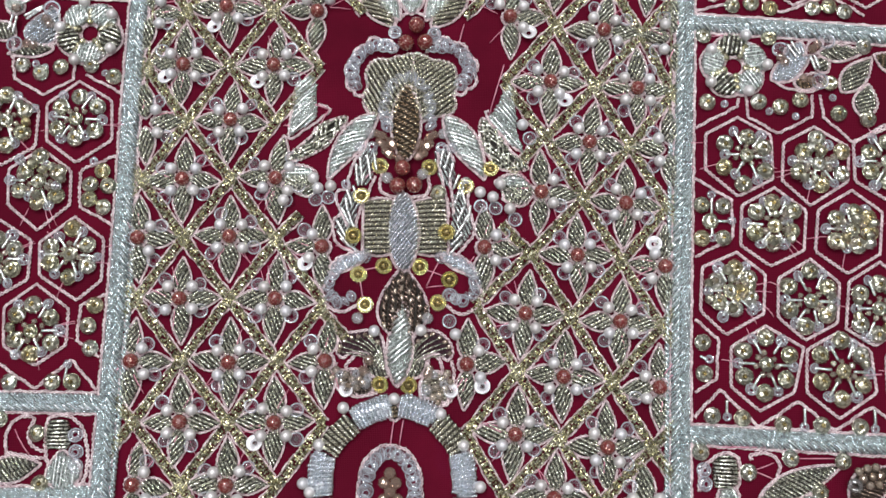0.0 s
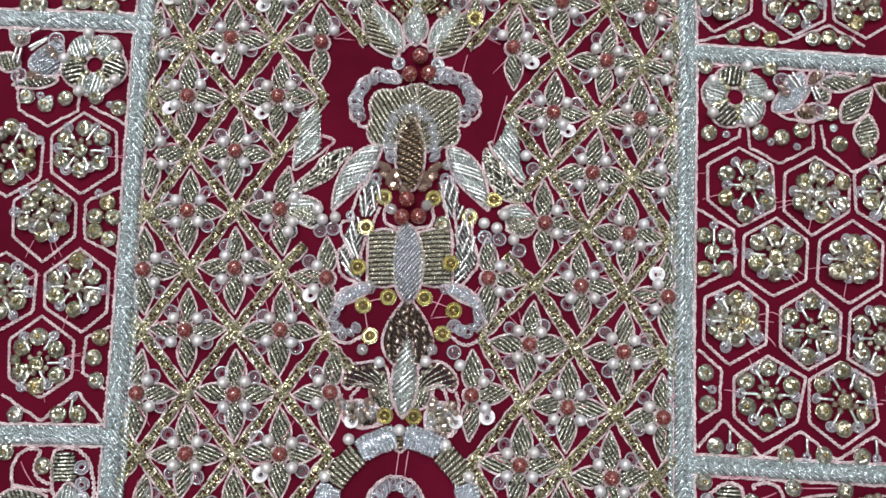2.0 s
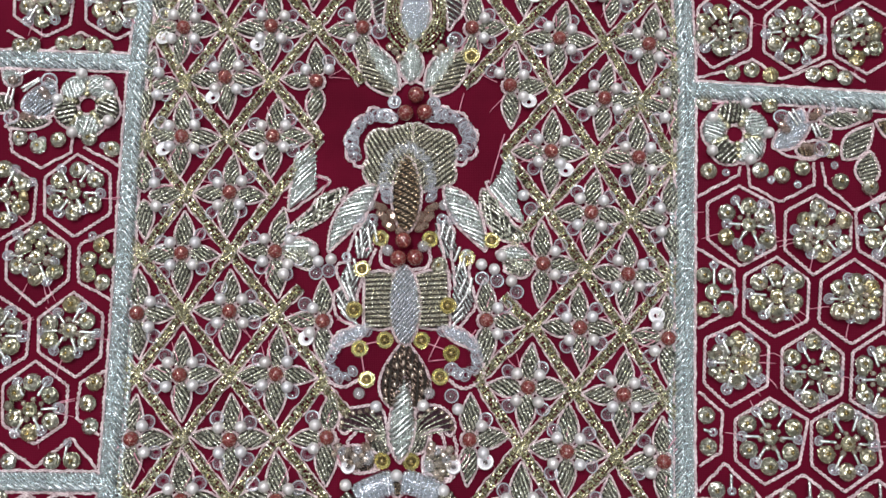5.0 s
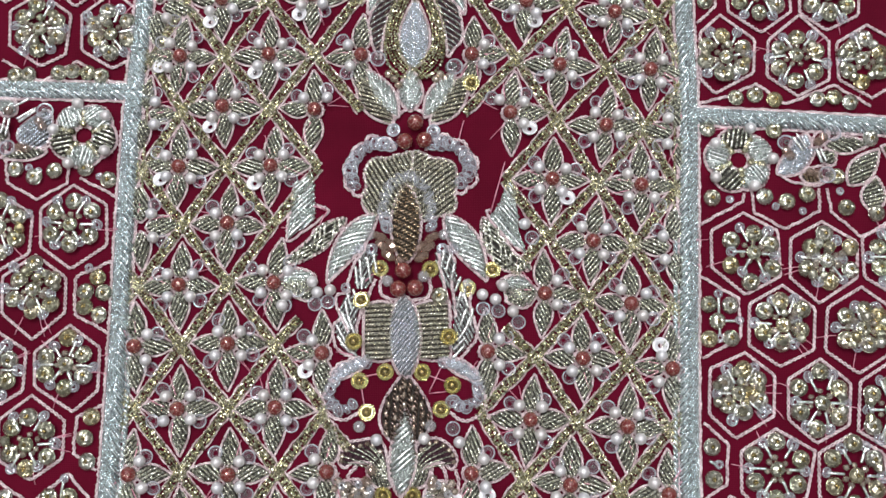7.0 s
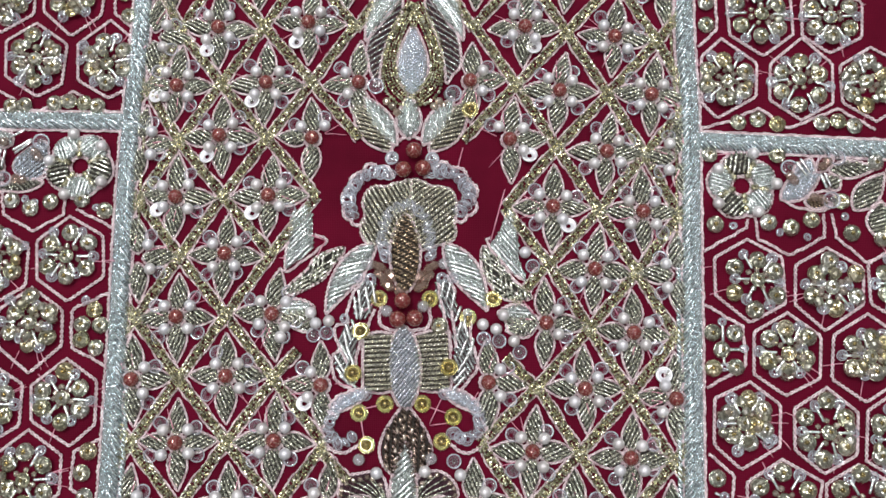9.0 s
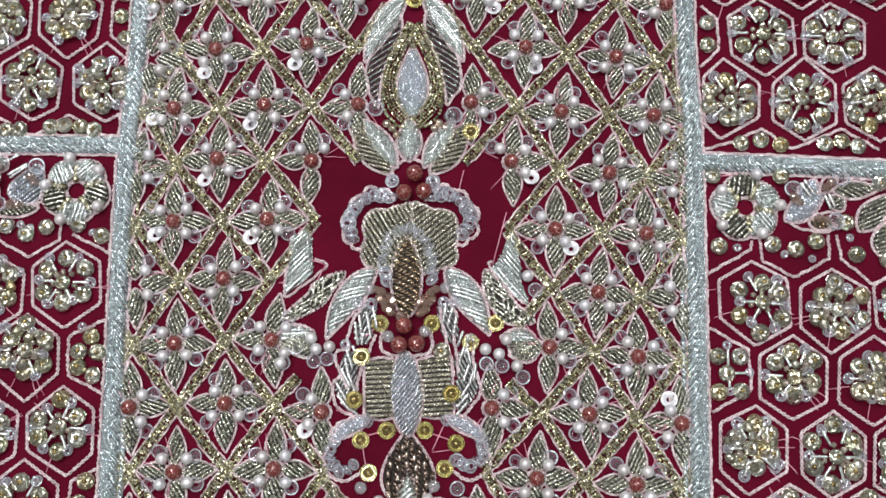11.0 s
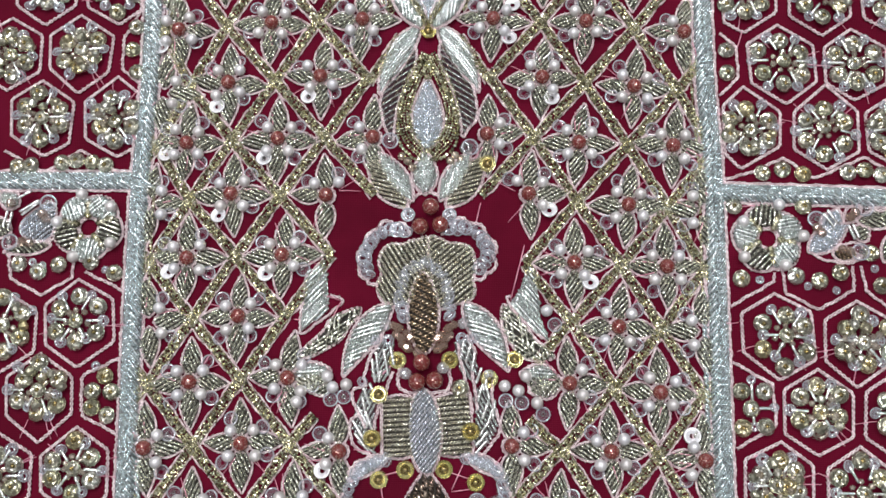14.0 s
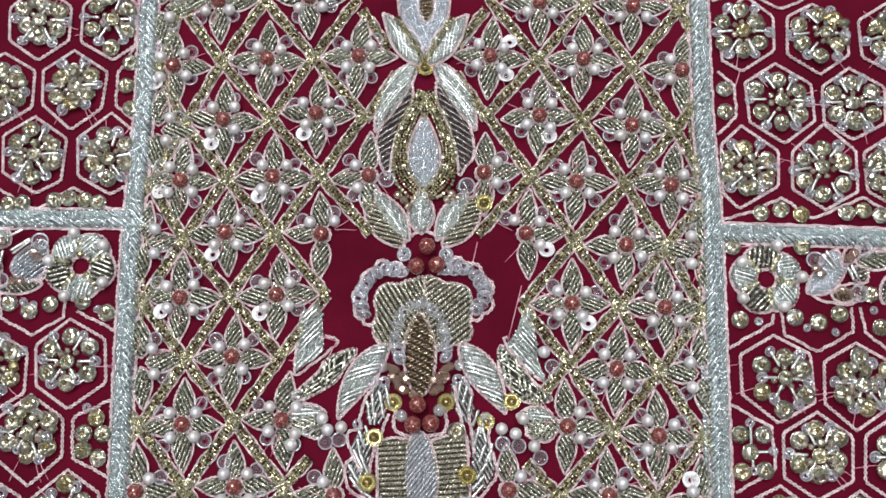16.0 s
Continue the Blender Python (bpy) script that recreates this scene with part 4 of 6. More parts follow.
hexagon((-119.0, 148.2), ((0.8, -0.7), (0.0, 5.3), (3.9, 2.7), (4.7, -2.8), (1.3, -6.4), (-4.1, 2.6), (-3.6, -3.4)), ((3.6, 5.0), (6.2, -1.1), (3.6, -6.5)), 10)
hexagon((-108.7, 129.7), ((0.0, 0.1), (-1.4, 7.1), (-4.9, 3.8), (4.6, 2.4), (4.9, -1.8), (-0.1, -5.8), (-4.5, -1.7)), ((2.3, 7.2), (6.3, 0.4), (-6.8, 1.2), (-4.0, -5.9), (3.2, -5.3), (-3.0, -3.7)), 6, corners=((-0.9, 10.8), (7.8, 4.7), (7.1, -6.7), (0.7, -10.0), (-8.1, -4.2), (-8.8, 5.8)))
hexagon((-89.6, 129.8), ((0.2, -1.4), (-1.1, 5.2), (-4.5, 1.6), (4.2, 2.5), (-3.8, -2.7), (0.3, -6.5), (4.5, -2.8)), ((2.1, 5.9), (-6.6, 3.9), (-3.0, -6.1), (3.7, -6.2), (-7.1, -0.2), (6.4, -0.0)), 6, corners=((0.0, 11.4), (5.9, 6.4), (6.7, -7.4), (0.9, -10.7), (-7.7, -5.6), (-8.4, 4.6)))
hexagon((75.3, 160.6), ((0.6, 0.2), (0.2, 6.1), (-4.5, 3.0), (3.9, 2.9), (-4.6, -3.0), (0.2, -5.2), (4.6, -3.0)), ((-2.9, 6.9), (4.2, 6.6), (7.5, -0.2), (-3.6, -6.0), (3.2, -6.2), (-6.4, 0.0)), corners=((2.3, 10.4), (9.0, 4.4), (8.5, -5.2), (-0.4, -10.8), (-5.3, -7.6), (-5.3, 4.2)))
hexagon((94.9, 158.0), ((2.5, 1.9), (0.9, 7.1), (-4.2, 4.3), (4.8, 5.9), (-3.7, -0.8), (0.5, -4.5), (5.2, -1.4)), ((-2.2, 7.5), (7.6, 1.2), (-6.1, 1.5), (-2.7, -4.1), (4.9, -4.7), (4.4, 8.3)), corners=((-0.0, 10.4), (8.5, 5.1), (8.2, -4.2), (0.3, -9.4), (-7.8, -3.7), (-6.9, 7.0)))
hexagon((114.9, 158.4), ((-1.0, 0.4), (-3.7, 3.2), (-3.9, -3.1), (0.4, 6.8), (3.9, 3.5), (3.2, -2.8), (-1.3, -5.9)), ((-7.2, -1.0), (-3.7, -6.9)))
hexagon((84.3, 140.8), ((-0.0, 0.6), (-0.6, 6.2), (-6.3, 3.8), (4.5, 2.9), (-5.3, -2.3), (-0.5, -5.5), (4.4, -3.3)), ((-3.7, 7.2), (3.5, 6.6), (-8.2, 0.9), (7.1, 0.2), (-4.4, -6.0), (3.1, -6.3)), corners=((-0.6, 11.0), (8.2, 5.2), (8.3, -4.9), (0.1, -10.9), (-8.4, -4.9), (-8.8, 5.9)))
hexagon((103.3, 139.7), ((-1.0, 0.6), (-0.7, 6.1), (-5.4, 3.4), (4.3, 3.6), (-5.1, -2.1), (-0.8, -4.8), (4.1, -2.3)), ((-3.8, 7.1), (2.4, 7.3), (-7.9, 0.9), (6.2, 1.0), (-3.9, -5.5), (2.6, -5.9)), corners=((-0.6, 10.5), (8.1, 5.1), (7.3, -4.7), (-1.4, -9.1), (-8.3, -4.2), (-8.0, 5.5)))
hexagon((73.5, 123.2), ((0.9, -0.5), (0.2, 5.4), (-3.9, 2.9), (5.6, 2.1), (-4.3, -1.5), (-0.3, -5.1), (5.0, -3.1)), ((-2.8, 6.5), (4.3, 6.5), (7.1, 0.4), (-4.0, -4.9), (3.2, -5.5)), 6, corners=((0.1, 11.7), (9.1, 4.7), (8.3, -4.6), (-2.1, -10.4), (-5.8, -6.2), (-5.4, 6.7)))
hexagon((93.4, 122.6), ((-0.4, 0.7), (0.1, 5.6), (-4.8, 2.6), (4.9, 1.8), (-5.0, -2.7), (-0.9, -6.4), (4.5, -3.8)), ((-3.5, 5.8), (4.3, 6.3), (-7.4, -0.1), (7.6, -1.5), (-4.1, -6.1), (3.0, -7.4)), corners=((1.4, 12.4), (8.9, 5.0), (8.3, -5.8), (-0.2, -10.4), (-8.1, -4.8), (-7.3, 5.2)))
hexagon((112.6, 122.0), ((-2.3, 0.3), (-5.6, 2.7), (-5.9, -2.9), (-1.4, 6.0), (2.5, 2.3), (2.2, -3.1), (-2.7, -6.0)), ((-3.7, 6.7), (-7.3, 0.0)))
for a, b in (((-42.4, 46.0), (-36.5, 52.3)), ((-30.3, 28.0), (-23.3, 20.3)), ((-23.5, 137.9), (-15.1, 151.1)), ((-24.4, 169.0), (-16.9, 157.6)),
             ((22.5, 43.6), (15.7, 50.8)), ((25.7, 73.6), (18.0, 64.3)), ((8.2, 137.9), (0.2, 150.5)), ((0.6, 158.1), (8.5, 168.4))):
    band(a, b)


# ---- single pieces ----
def cord(points, label="pale couched cord laid in a line on the cloth", r=0.55, name="couched_cord", mat=None, closed=False, z=0.5):
    g = Geo()
    p = smooth_line(points, z) if len(points) > 2 else np.array([(*q, z) for q in points])
    if mat:
        g.rope(p, r, r * 3.5, 2, 4, closed, 5)
    else:
        g.chain(p, r * 1.0, 1.25, closed)
    return tagged(new(name, g.mesh(name, mat or THREAD)), label, "cord")


def scallop(points, lobes, deep=1.1):
    """A line bulging outwards in small lobes."""
    p = smooth_line(points)
    s = np.linspace(0, lobes, len(p))
    t = np.gradient(p, axis=0)
    t /= np.linalg.norm(t, axis=1)[:, None]
    mid = p.mean(axis=0)
    n = np.column_stack([t[:, 1], -t[:, 0], t[:, 2]])
    n *= np.sign((n * (p - mid)).sum(axis=1))[:, None]
    return [(x, y) for x, y, _ in p + n * (deep * (np.abs(np.sin(np.pi * s)) - 0.6))[:, None]][::2]


def corner_cord(points, label="angled pale cord of a cut-off hexagon"):
    g = Geo()
    p = resample(points, 1.2)
    p[:, 2] = 0.5
    g.chain(p, 0.48, 1.30)
    return tagged(new("couched_cord", g.mesh("couched_cord", THREAD)), label, "cord")


def gold_cup(at, yellow=False, size=1.0, z=0.35):
    top = thing("gold_sequin", "flat yellow gold sequin with a small bead" if yellow else "faceted gold cup sequin with a small bead", "sequin", "loose gold sequins", at, z, jit(180), size)
    part("dish", CUP_YELLOW if yellow else CUPS[rng.randrange(4)], top, put(0, 0, 0.3, 0, jit(9), jit(9)))
    part("seed_bead", YELLOW_SEED if yellow else GOLD_SEED, top, put(0, 0, 0.8 if yellow else 1.45))
    return top


def loose(name, me, at, z, label, category, group, size=1.0):
    ob = new(name, me)
    ob.matrix_basis = put(at[0], at[1], z, jit(180), jit(15), jit(15), size)
    return tagged(ob, label, category, group)


def pearl(at, z=1.75, size=1.0):
    return loose("pearl", PEARL_ME, at, z, "small round cream pearl sewn to the cloth", "pearl", "loose pearls", size)


def berry(at, z=2.0):
    return loose("red_bead", STONE_ME, at, z, "round speckled red-brown glass bead", "bead", "red bead clusters", 1.12)


def glass(at, z=1.2, size=1.0):
    return loose("glass_bead", GLASS_BIG, at, z, "clear glass seed bead beside the embroidery", "bead", "clear glass beads", size)


def sequin(at, white=False, z=0.8, size=1.0):
    top = thing("clear_sequin", "round white sequin held by a bead" if white else "round clear sequin held by a bead", "sequin", "loose clear sequins", at, z, jit(180), size)
    part("disc", WHITE_ME if white else SEQUIN_ME, top, put(0, 0, 0, 0, jit(10), jit(10)))
    part("seed_bead", CLEAR_SEED, top, put(0, 0, 0.7))
    return top


def bead_row(points, me, step, z, label, name="bead_string", lean=40, size=1.0, piece="glass_bead"):
    """Beads threaded side by side along a smooth line."""
    top = thing(name, label, "bead string")
    p = resample(smooth_line(points, z), step)
    for i, q in enumerate(p):
        t = p[min(i + 1, len(p) - 1)] - p[max(i - 1, 0)]
        a = math.degrees(math.atan2(-t[0], t[1]))
        part(piece, me, top, put(q[0] + jit(0.15), q[1] + jit(0.15), z + jit(0.25), a + jit(40), lean + jit(45), jit(30), size * (1.04 + jit(0.14))))
    return top


def bead_strip(points, rows, label, z=0.7, bead=0.46):
    """A narrow strip of cut gold beads."""
    g = Geo()
    p = resample(smooth_line(points, z), bead * 1.75)
    t = np.gradient(p, axis=0)
    t /= np.linalg.norm(t, axis=1)[:, None]
    for c, d in zip(p, t):
        for k in range(rows):
            x = (k - (rows - 1) / 2) * bead * 1.85
            g.ball(c + np.array((d[1], -d[0], 0)) * (x + jit(0.1)) + np.array((jit(0.1), jit(0.1), jit(0.2))), bead + jit(0.07), 6, 4, 1.0, (jit(90), jit(90), jit(90)))
    return tagged(new("bead_strip", g.mesh("bead_strip", CUT, False)), label, "bead strip", kind="stuff")


def stitch(a, b, z=0.9):
    g = Geo()
    g.tube([(*a, 0.15), ((a[0] * 2 + b[0]) / 3, (a[1] * 2 + b[1]) / 3, z), ((a[0] + b[0] * 2) / 3, (a[1] + b[1] * 2) / 3, z), (*b, 0.15)], 0.135, 5)
    return tagged(new("loose_thread", g.mesh("loose_thread", PINK)), "fine pink sewing thread lying across the cloth", "thread", "loose threads")


def stick(a, b, z=1.1, group="silver tube sprays", thick=1.0):
    """A slim silver tube bead from a to b."""
    length = math.hypot(b[0] - a[0], b[1] - a[1])
    ob = new("bugle_bead", BUGLE_ME)
    ob.matrix_basis = put(a[0], a[1], z + jit(0.25), math.degrees(math.atan2(a[0] - b[0], b[1] - a[1])), jit(4)) @ Matrix.Diagonal((thick, length / 4.2, thick, 1))
    return tagged(ob, "slim silver tube bead sewn to the cloth", "bugle bead", group)


# ---- the column of motifs in the middle of the panel, from the top ----
leaf("wire_leaf", "pale silver purl flower heart at the top", (-8.0, 152.6), (-7.7, 196.0), 13.5, ICE, 62, rise=1.2, pitch=0.7, full=0.9)
leaf("wire_leaf", "bronze wire sliver inside the silver flower", (-7.2, 164.3), (-7.1, 177.6), 4.2, BRONZE, 10, z=0.9)
leaf("wire_leaf", "silver wire leaf spreading beside the flower", (-9.2, 152.6), (-18.7, 167.4), 6.4, SILVER, 66, bend=-14, solid=True, z=0.9, pitch=0.85, r=0.38)
leaf("wire_leaf", "silver wire leaf spreading beside the flower", (-6.3, 152.5), (3.7, 166.7), 6.4, SILVER, -66, bend=14, solid=True, z=0.9, pitch=0.85, r=0.38)
bead_strip([(-8.2, 153.8), (-10.4, 158.0), (-13.0, 162.2), (-14.8, 165.4)], 2, "row of gold beads edging the silver flower", 2.6)
bead_strip([(-7.3, 153.8), (-5.0, 157.9), (-2.3, 162.0), (-0.5, 165.2)], 2, "row of gold beads edging the silver flower", 2.6)
gold_cup((-7.7, 151.9), True, 1.0, 0.8)
leaf("wire_leaf", "long silver wing leaf round the drop", (-9.8, 153.8), (-20.7, 134.8), 5.8, SILVER, 82, bend=-26, solid=True, pitch=0.66, r=0.30)
leaf("wire_leaf", "long silver wing leaf round the drop", (-5.5, 153.8), (5.2, 134.9), 5.8, SILVER, -82, bend=26, solid=True, pitch=0.66, r=0.30)
patch("barbed_wing", "dark wing leaf with pale wire barbs beside the drop", [(-11.7, 149.0), (-10.9, 146.0), (-11.3, 142.9), (-13.3, 138.3), (-15.5, 133.2), (-16.7, 127.3), (-17.2, 122.3), (-19.0, 125.0), (-20.3, 129.3), (-20.5, 133.0), (-18.7, 138.0), (-16.6, 143.1), (-14.2, 147.1)],
      [(DARK, 60, 1.6, 0.26, 0, None), (SILVER, 34, 1.25, 0.27, 0, (400.0, 0.30, 99))], rise=0.6, pad_mat=DUSK, comb=0.0, category="wire wing")
patch("barbed_wing", "dark wing leaf with pale wire barbs beside the drop", [(-4.4, 148.8), (-5.0, 145.9), (-4.5, 142.8), (-2.8, 138.4), (-1.0, 133.7), (0.3, 127.6), (0.8, 122.8), (2.6, 125.3), (4.3, 127.2), (4.6, 131.3), (3.4, 137.5), (1.2, 142.9), (-1.6, 146.9)],
      [(DARK, 120, 1.6, 0.26, 0, None), (SILVER, -34, 1.25, 0.27, 0, (400.0, 0.30, 99))], rise=0.6, pad_mat=DUSK, comb=0.0, category="wire wing")
bead_strip([(-9.0, 144.4), (-11.1, 140.1), (-13.8, 135.3), (-15.4, 129.8), (-16.0, 125.0), (-15.0, 120.4), (-12.2, 117.4), (-9.4, 116.6)], 1, "single row of round gold beads round the drop", 1.1, 0.58)
bead_strip([(-7.5, 144.4), (-5.5, 140.0), (-3.0, 135.0), (-1.1, 129.5), (-0.3, 124.6), (-1.3, 120.1), (-4.2, 117.2), (-7.0, 116.6)], 1, "single row of round gold beads round the drop", 1.1, 0.58)
bead_strip([(-8.1, 145.3), (-12.0, 138.0), (-14.2, 130.1), (-13.2, 123.4), (-9.2, 118.3)], 5, "broad gold bead edging of the silver drop", 0.7, 0.42)
bead_strip([(-7.5, 145.3), (-3.8, 137.8), (-1.7, 129.9), (-2.8, 123.2), (-7.3, 118.2)], 5, "broad gold bead edging of the silver drop", 0.7, 0.42)
bead_strip([(-7.9, 143.6), (-8.0, 139.0)], 3, "gold bead filling at the tip of the drop", 0.7, 0.42)
leaf("wire_leaf", "bright silver drop with a gold bead edge", (-8.3, 119.4), (-8.1, 139.5), 8.0, ICE, 40, full=0.78, chevron=True, rise=1.6, pitch=0.88, r=0.42)
leaf("wire_leaf", "broad silver wire leaf of the triple sprig", (-13.5, 104.2), (-23.4, 118.5), 7.4, ANTIQUE, -52, full=0.9, rise=1.5, bend=10)
leaf("wire_leaf", "silver wire half of the triple sprig leaf", (-12.2, 105.8), (-20.6, 118.9), 5.4, SILVER, 66, full=0.9, rise=1.4, z=0.6, pitch=0.95, r=0.44)
leaf("wire_leaf", "silver wire middle leaf of the triple sprig", (-9.1, 107.6), (-9.0, 119.5), 6.2, SILVER, 74, rise=1.5, pitch=0.95, r=0.44)
leaf("wire_leaf", "broad silver wire leaf of the triple sprig", (-3.6, 104.1), (6.0, 118.0), 7.4, ANTIQUE, 52, full=0.9, rise=1.5, bend=-10)
leaf("wire_leaf", "silver wire half of the triple sprig leaf", (-5.2, 105.8), (2.6, 118.5), 5.4, SILVER, -66, full=0.9, rise=1.4, z=0.6, pitch=0.95, r=0.44)
for at in ((-7.6, 104.0), (-10.3, 99.0), (-5.2, 99.3)):
    berry(at)
for at in ((-13.3, 102.2), (-2.9, 102.0)):
    glass(at, 1.2, 1.1)
    sequin(at)
cord([(-14.7, 102.2), (-12.4, 106.5), (-8.4, 108.2), (-4.1, 106.4), (-1.4, 101.7)], "pale cord looped over the red beads")
gold_cup((7.0, 115.0), True, 1.0, 1.6)
for at in ((-13.4, 116.3), (-14.9, 117.6), (-2.4, 116.2), (-1.2, 117.6), (0.2, 116.6), (-12.2, 114.6)):
    loose("copper_bead", COPPER_ME, at, 1.3, "small faceted copper bead", "bead", "copper beads", 0.9)
loose("smoky_bead", SMOKY_ME, (1.6, 119.4), 1.4, "large smoky clear bead beside the drop", "bead", "smoky beads", 0.9)

# crown with two lobes
patch("wire_lobe", "antique gold wire half of the heart", [(-8.4, 95.3), (-10.8, 95.8), (-13.1, 95.5), (-14.6, 94.7), (-17.5, 94.9), (-19.7, 93.5), (-20.8, 90.5), (-20.2, 87.2), (-21.1, 85.0), (-21.0, 82.3), (-19.3, 79.9), (-14.4, 79.0), (-8.4, 79.0)],
      [(ANTIQUE, 122, 1.12, 0.48, 0, None)], rise=1.6, depth=4.0, category="heart half")
patch("wire_lobe", "antique gold wire half of the heart", [(-8.3, 95.3), (-5.5, 96.1), (-3.2, 94.9), (-0.5, 94.7), (2.3, 93.5), (3.3, 90.9), (3.4, 87.5), (2.8, 85.2), (3.3, 82.6), (2.3, 80.5), (-0.6, 79.5), (-8.0, 79.0)],
      [(ANTIQUE, 40, 1.12, 0.48, 0, None)], rise=1.6, depth=4.0, category="heart half")
bead_row([(-23.3, 87.3), (-24.4, 91.7), (-22.3, 95.6), (-18.5, 98.4), (-14.0, 97.8)], GLASS_BIG, 2.0, 1.3, "curved string of clear glass beads on the crown", size=1.25)
bead_row([(4.5, 87.8), (6.6, 91.6), (5.0, 95.7), (1.6, 98.5), (-2.9, 98.4)], GLASS_BIG, 2.0, 1.3, "curved string of clear glass beads on the crown", size=1.25)
cord(scallop([(-20.1, 84.9), (-24.0, 85.4), (-26.0, 90.1), (-24.7, 94.8), (-21.2, 99.3), (-16.8, 100.6), (-12.4, 97.6)], 6), "pale scalloped cord round the crown")
cord(scallop([(2.5, 85.3), (6.6, 86.6), (8.7, 91.4), (6.8, 96.7), (2.2, 100.4), (-2.3, 100.3), (-5.2, 97.4)], 6), "pale scalloped cord round the crown")
bead_row([(-14.5, 76.2), (-15.6, 81.6), (-14.0, 86.8), (-9.7, 89.6), (-5.3, 86.9), (-3.3, 81.8), (-3.2, 76.4)], GLASS_BIG, 2.0, 1.9, "arch of clear glass beads round the bronze oval", size=1.15)
leaf("wire_leaf", "bronze twisted wire oval under the arch", (-9.6, 66.8), (-9.7, 87.2), 7.4, BRONZE, -26, full=0.95, rise=2.0, pitch=1.5, r=0.64, blunt=0.6, z=0.9)
for x, y, turn in ((-16.4, 73.6, 62), (-15.7, 71.2, 58), (-14.1, 68.8, 54), (-13.2, 71.2, 50), (-3.0, 73.4, -62), (-4.0, 70.9, -58), (-5.6, 68.4, -54), (-6.2, 70.9, -50)):
    ob = loose("crystal_bead", LONG_CRYSTAL, (x, y), 1.8, "long faceted peach crystal under the arch", "bead", "peach crystals")
    ob.matrix_basis = put(x, y, 1.8 + jit(0.3), turn + jit(9), jit(12), jit(40))
for at in ((-18.4, 70.4), (-0.3, 70.6)):
    glass(at, 1.3, 1.0)
for at in ((-14.2, 62.2), (-5.0, 63.4), (-18.9, 74.2), (0.2, 74.3)):
    loose("smoky_bead", BUBBLE_ME, at, 1.5, "round smoky clear bead under the arch", "bead", "smoky beads")
loose("smoky_bead", PEACH_ME, (-11.0, 67.3), 2.0, "round brown clear bead above the red beads", "bead", "smoky beads", 1.15)

# wing leaves on both sides
leaf("wire_leaf", "pale silver wire leaf drooping from the crown", (-17.3, 79.7), (-29.6, 61.7), 6.4, SILVER, 52, bend=-28, solid=True, pitch=0.95, r=0.46)
leaf("wire_leaf", "pale silver wire leaf drooping from the crown", (0.2, 79.4), (11.1, 62.5), 6.8, SILVER, -52, bend=18, solid=True, pitch=0.95, r=0.46)
leaf("wire_leaf", "small silver leaf beside the pearls", (-41.3, 62.1), (-32.6, 63.2), 4.2, SILVER, 40, bend=30)
leaf("wire_leaf", "small silver leaf beside the pearls", (22.6, 61.0), (13.8, 61.7), 4.2, SILVER, -40, bend=-30)
leaf("wire_leaf", "small grey leaf beside the pearls", (23.2, 58.4), (15.9, 57.5), 4.6, GREY, -40)
for at in ((-33.3, 61.8), (-32.0, 59.1), (-28.7, 59.7), (-40.8, 55.7), (15.2, 61.1), (10.0, 58.8), (13.3, 57.6), (17.7, 54.6), (20.8, 77.1)):
    pearl(at)
for at in ((10.2, 55.2), (14.0, 54.7), (19.1, 51.9), (22.7, 73.7), (-37.1, 59.6)):
    sequin(at)

patch("wire_wing", "upright silver wire wing with a combed edge", [(-39.1, 87.2), (-37.7, 88.6), (-34.8, 90.2), (-34.0, 88.0), (-33.5, 79.3), (-34.5, 77.4), (-37.5, 75.2), (-40.3, 73.2), (-40.0, 77.1)],
      [(SILVER, 44, 0.92, 0.42, 1, None)], comb=0.55, rise=1.0, category="wire wing", pad_mat=SILVER, edging=False)
patch("wire_wing", "upright silver wire wing with a combed edge", [(17.1, 89.3), (16.2, 87.2), (15.2, 84.9), (14.1, 82.1), (11.9, 79.3), (13.4, 77.4), (15.9, 74.7), (18.1, 71.9), (21.1, 70.0), (20.1, 73.4), (19.3, 75.6), (19.2, 79.6), (18.6, 83.7), (18.1, 87.0)],
      [(SILVER, -50, 0.95, 0.42, 1, None)], comb=0.55, rise=1.0, category="wire wing", pad_mat=SILVER, edging=False)
cord([(-39.0, 87.5), (-39.7, 81.6), (-40.4, 72.9), (-36.7, 74.6), (-31.8, 78.5), (-29.8, 80.5), (-33.0, 82.2)], "pale thread cord edging the combed wing", 0.42)
cord([(12.0, 81.1), (11.1, 80.6), (13.4, 77.2), (18.1, 71.6), (21.5, 70.0)], "pale thread cord edging the combed wing", 0.42)
patch("woven_leaf", "dark and silver woven leaf at the wing", [(-40.5, 67.6), (-38.0, 70.1), (-34.5, 73.3), (-33.1, 75.8), (-29.6, 77.7), (-25.5, 78.7), (-25.9, 76.5), (-27.9, 74.5), (-30.0, 71.1), (-33.2, 68.9), (-37.2, 66.9), (-40.1, 66.4)],
      [(GREY, 34, 0.85, 0.36, 2, (6.0, 0.35, 4)), (GREY, 82, 1.1, 0.40, 2, (6.0, 0.35, 3))], rise=0.9, category="woven leaf")
patch("woven_leaf", "dark and silver woven leaf at the wing", [(10.2, 78.9), (13.1, 77.1), (15.4, 73.7), (18.2, 70.0), (20.3, 68.2), (22.4, 65.8), (20.1, 65.0), (16.7, 65.0), (14.4, 66.1), (12.4, 68.3), (10.6, 71.2), (9.6, 74.9)],
      [(GREY, -38, 0.85, 0.36, 2, (6.0, 0.35, 4)), (GREY, 98, 1.1, 0.40, 2, (6.0, 0.35, 3))], rise=0.9, category="woven leaf")

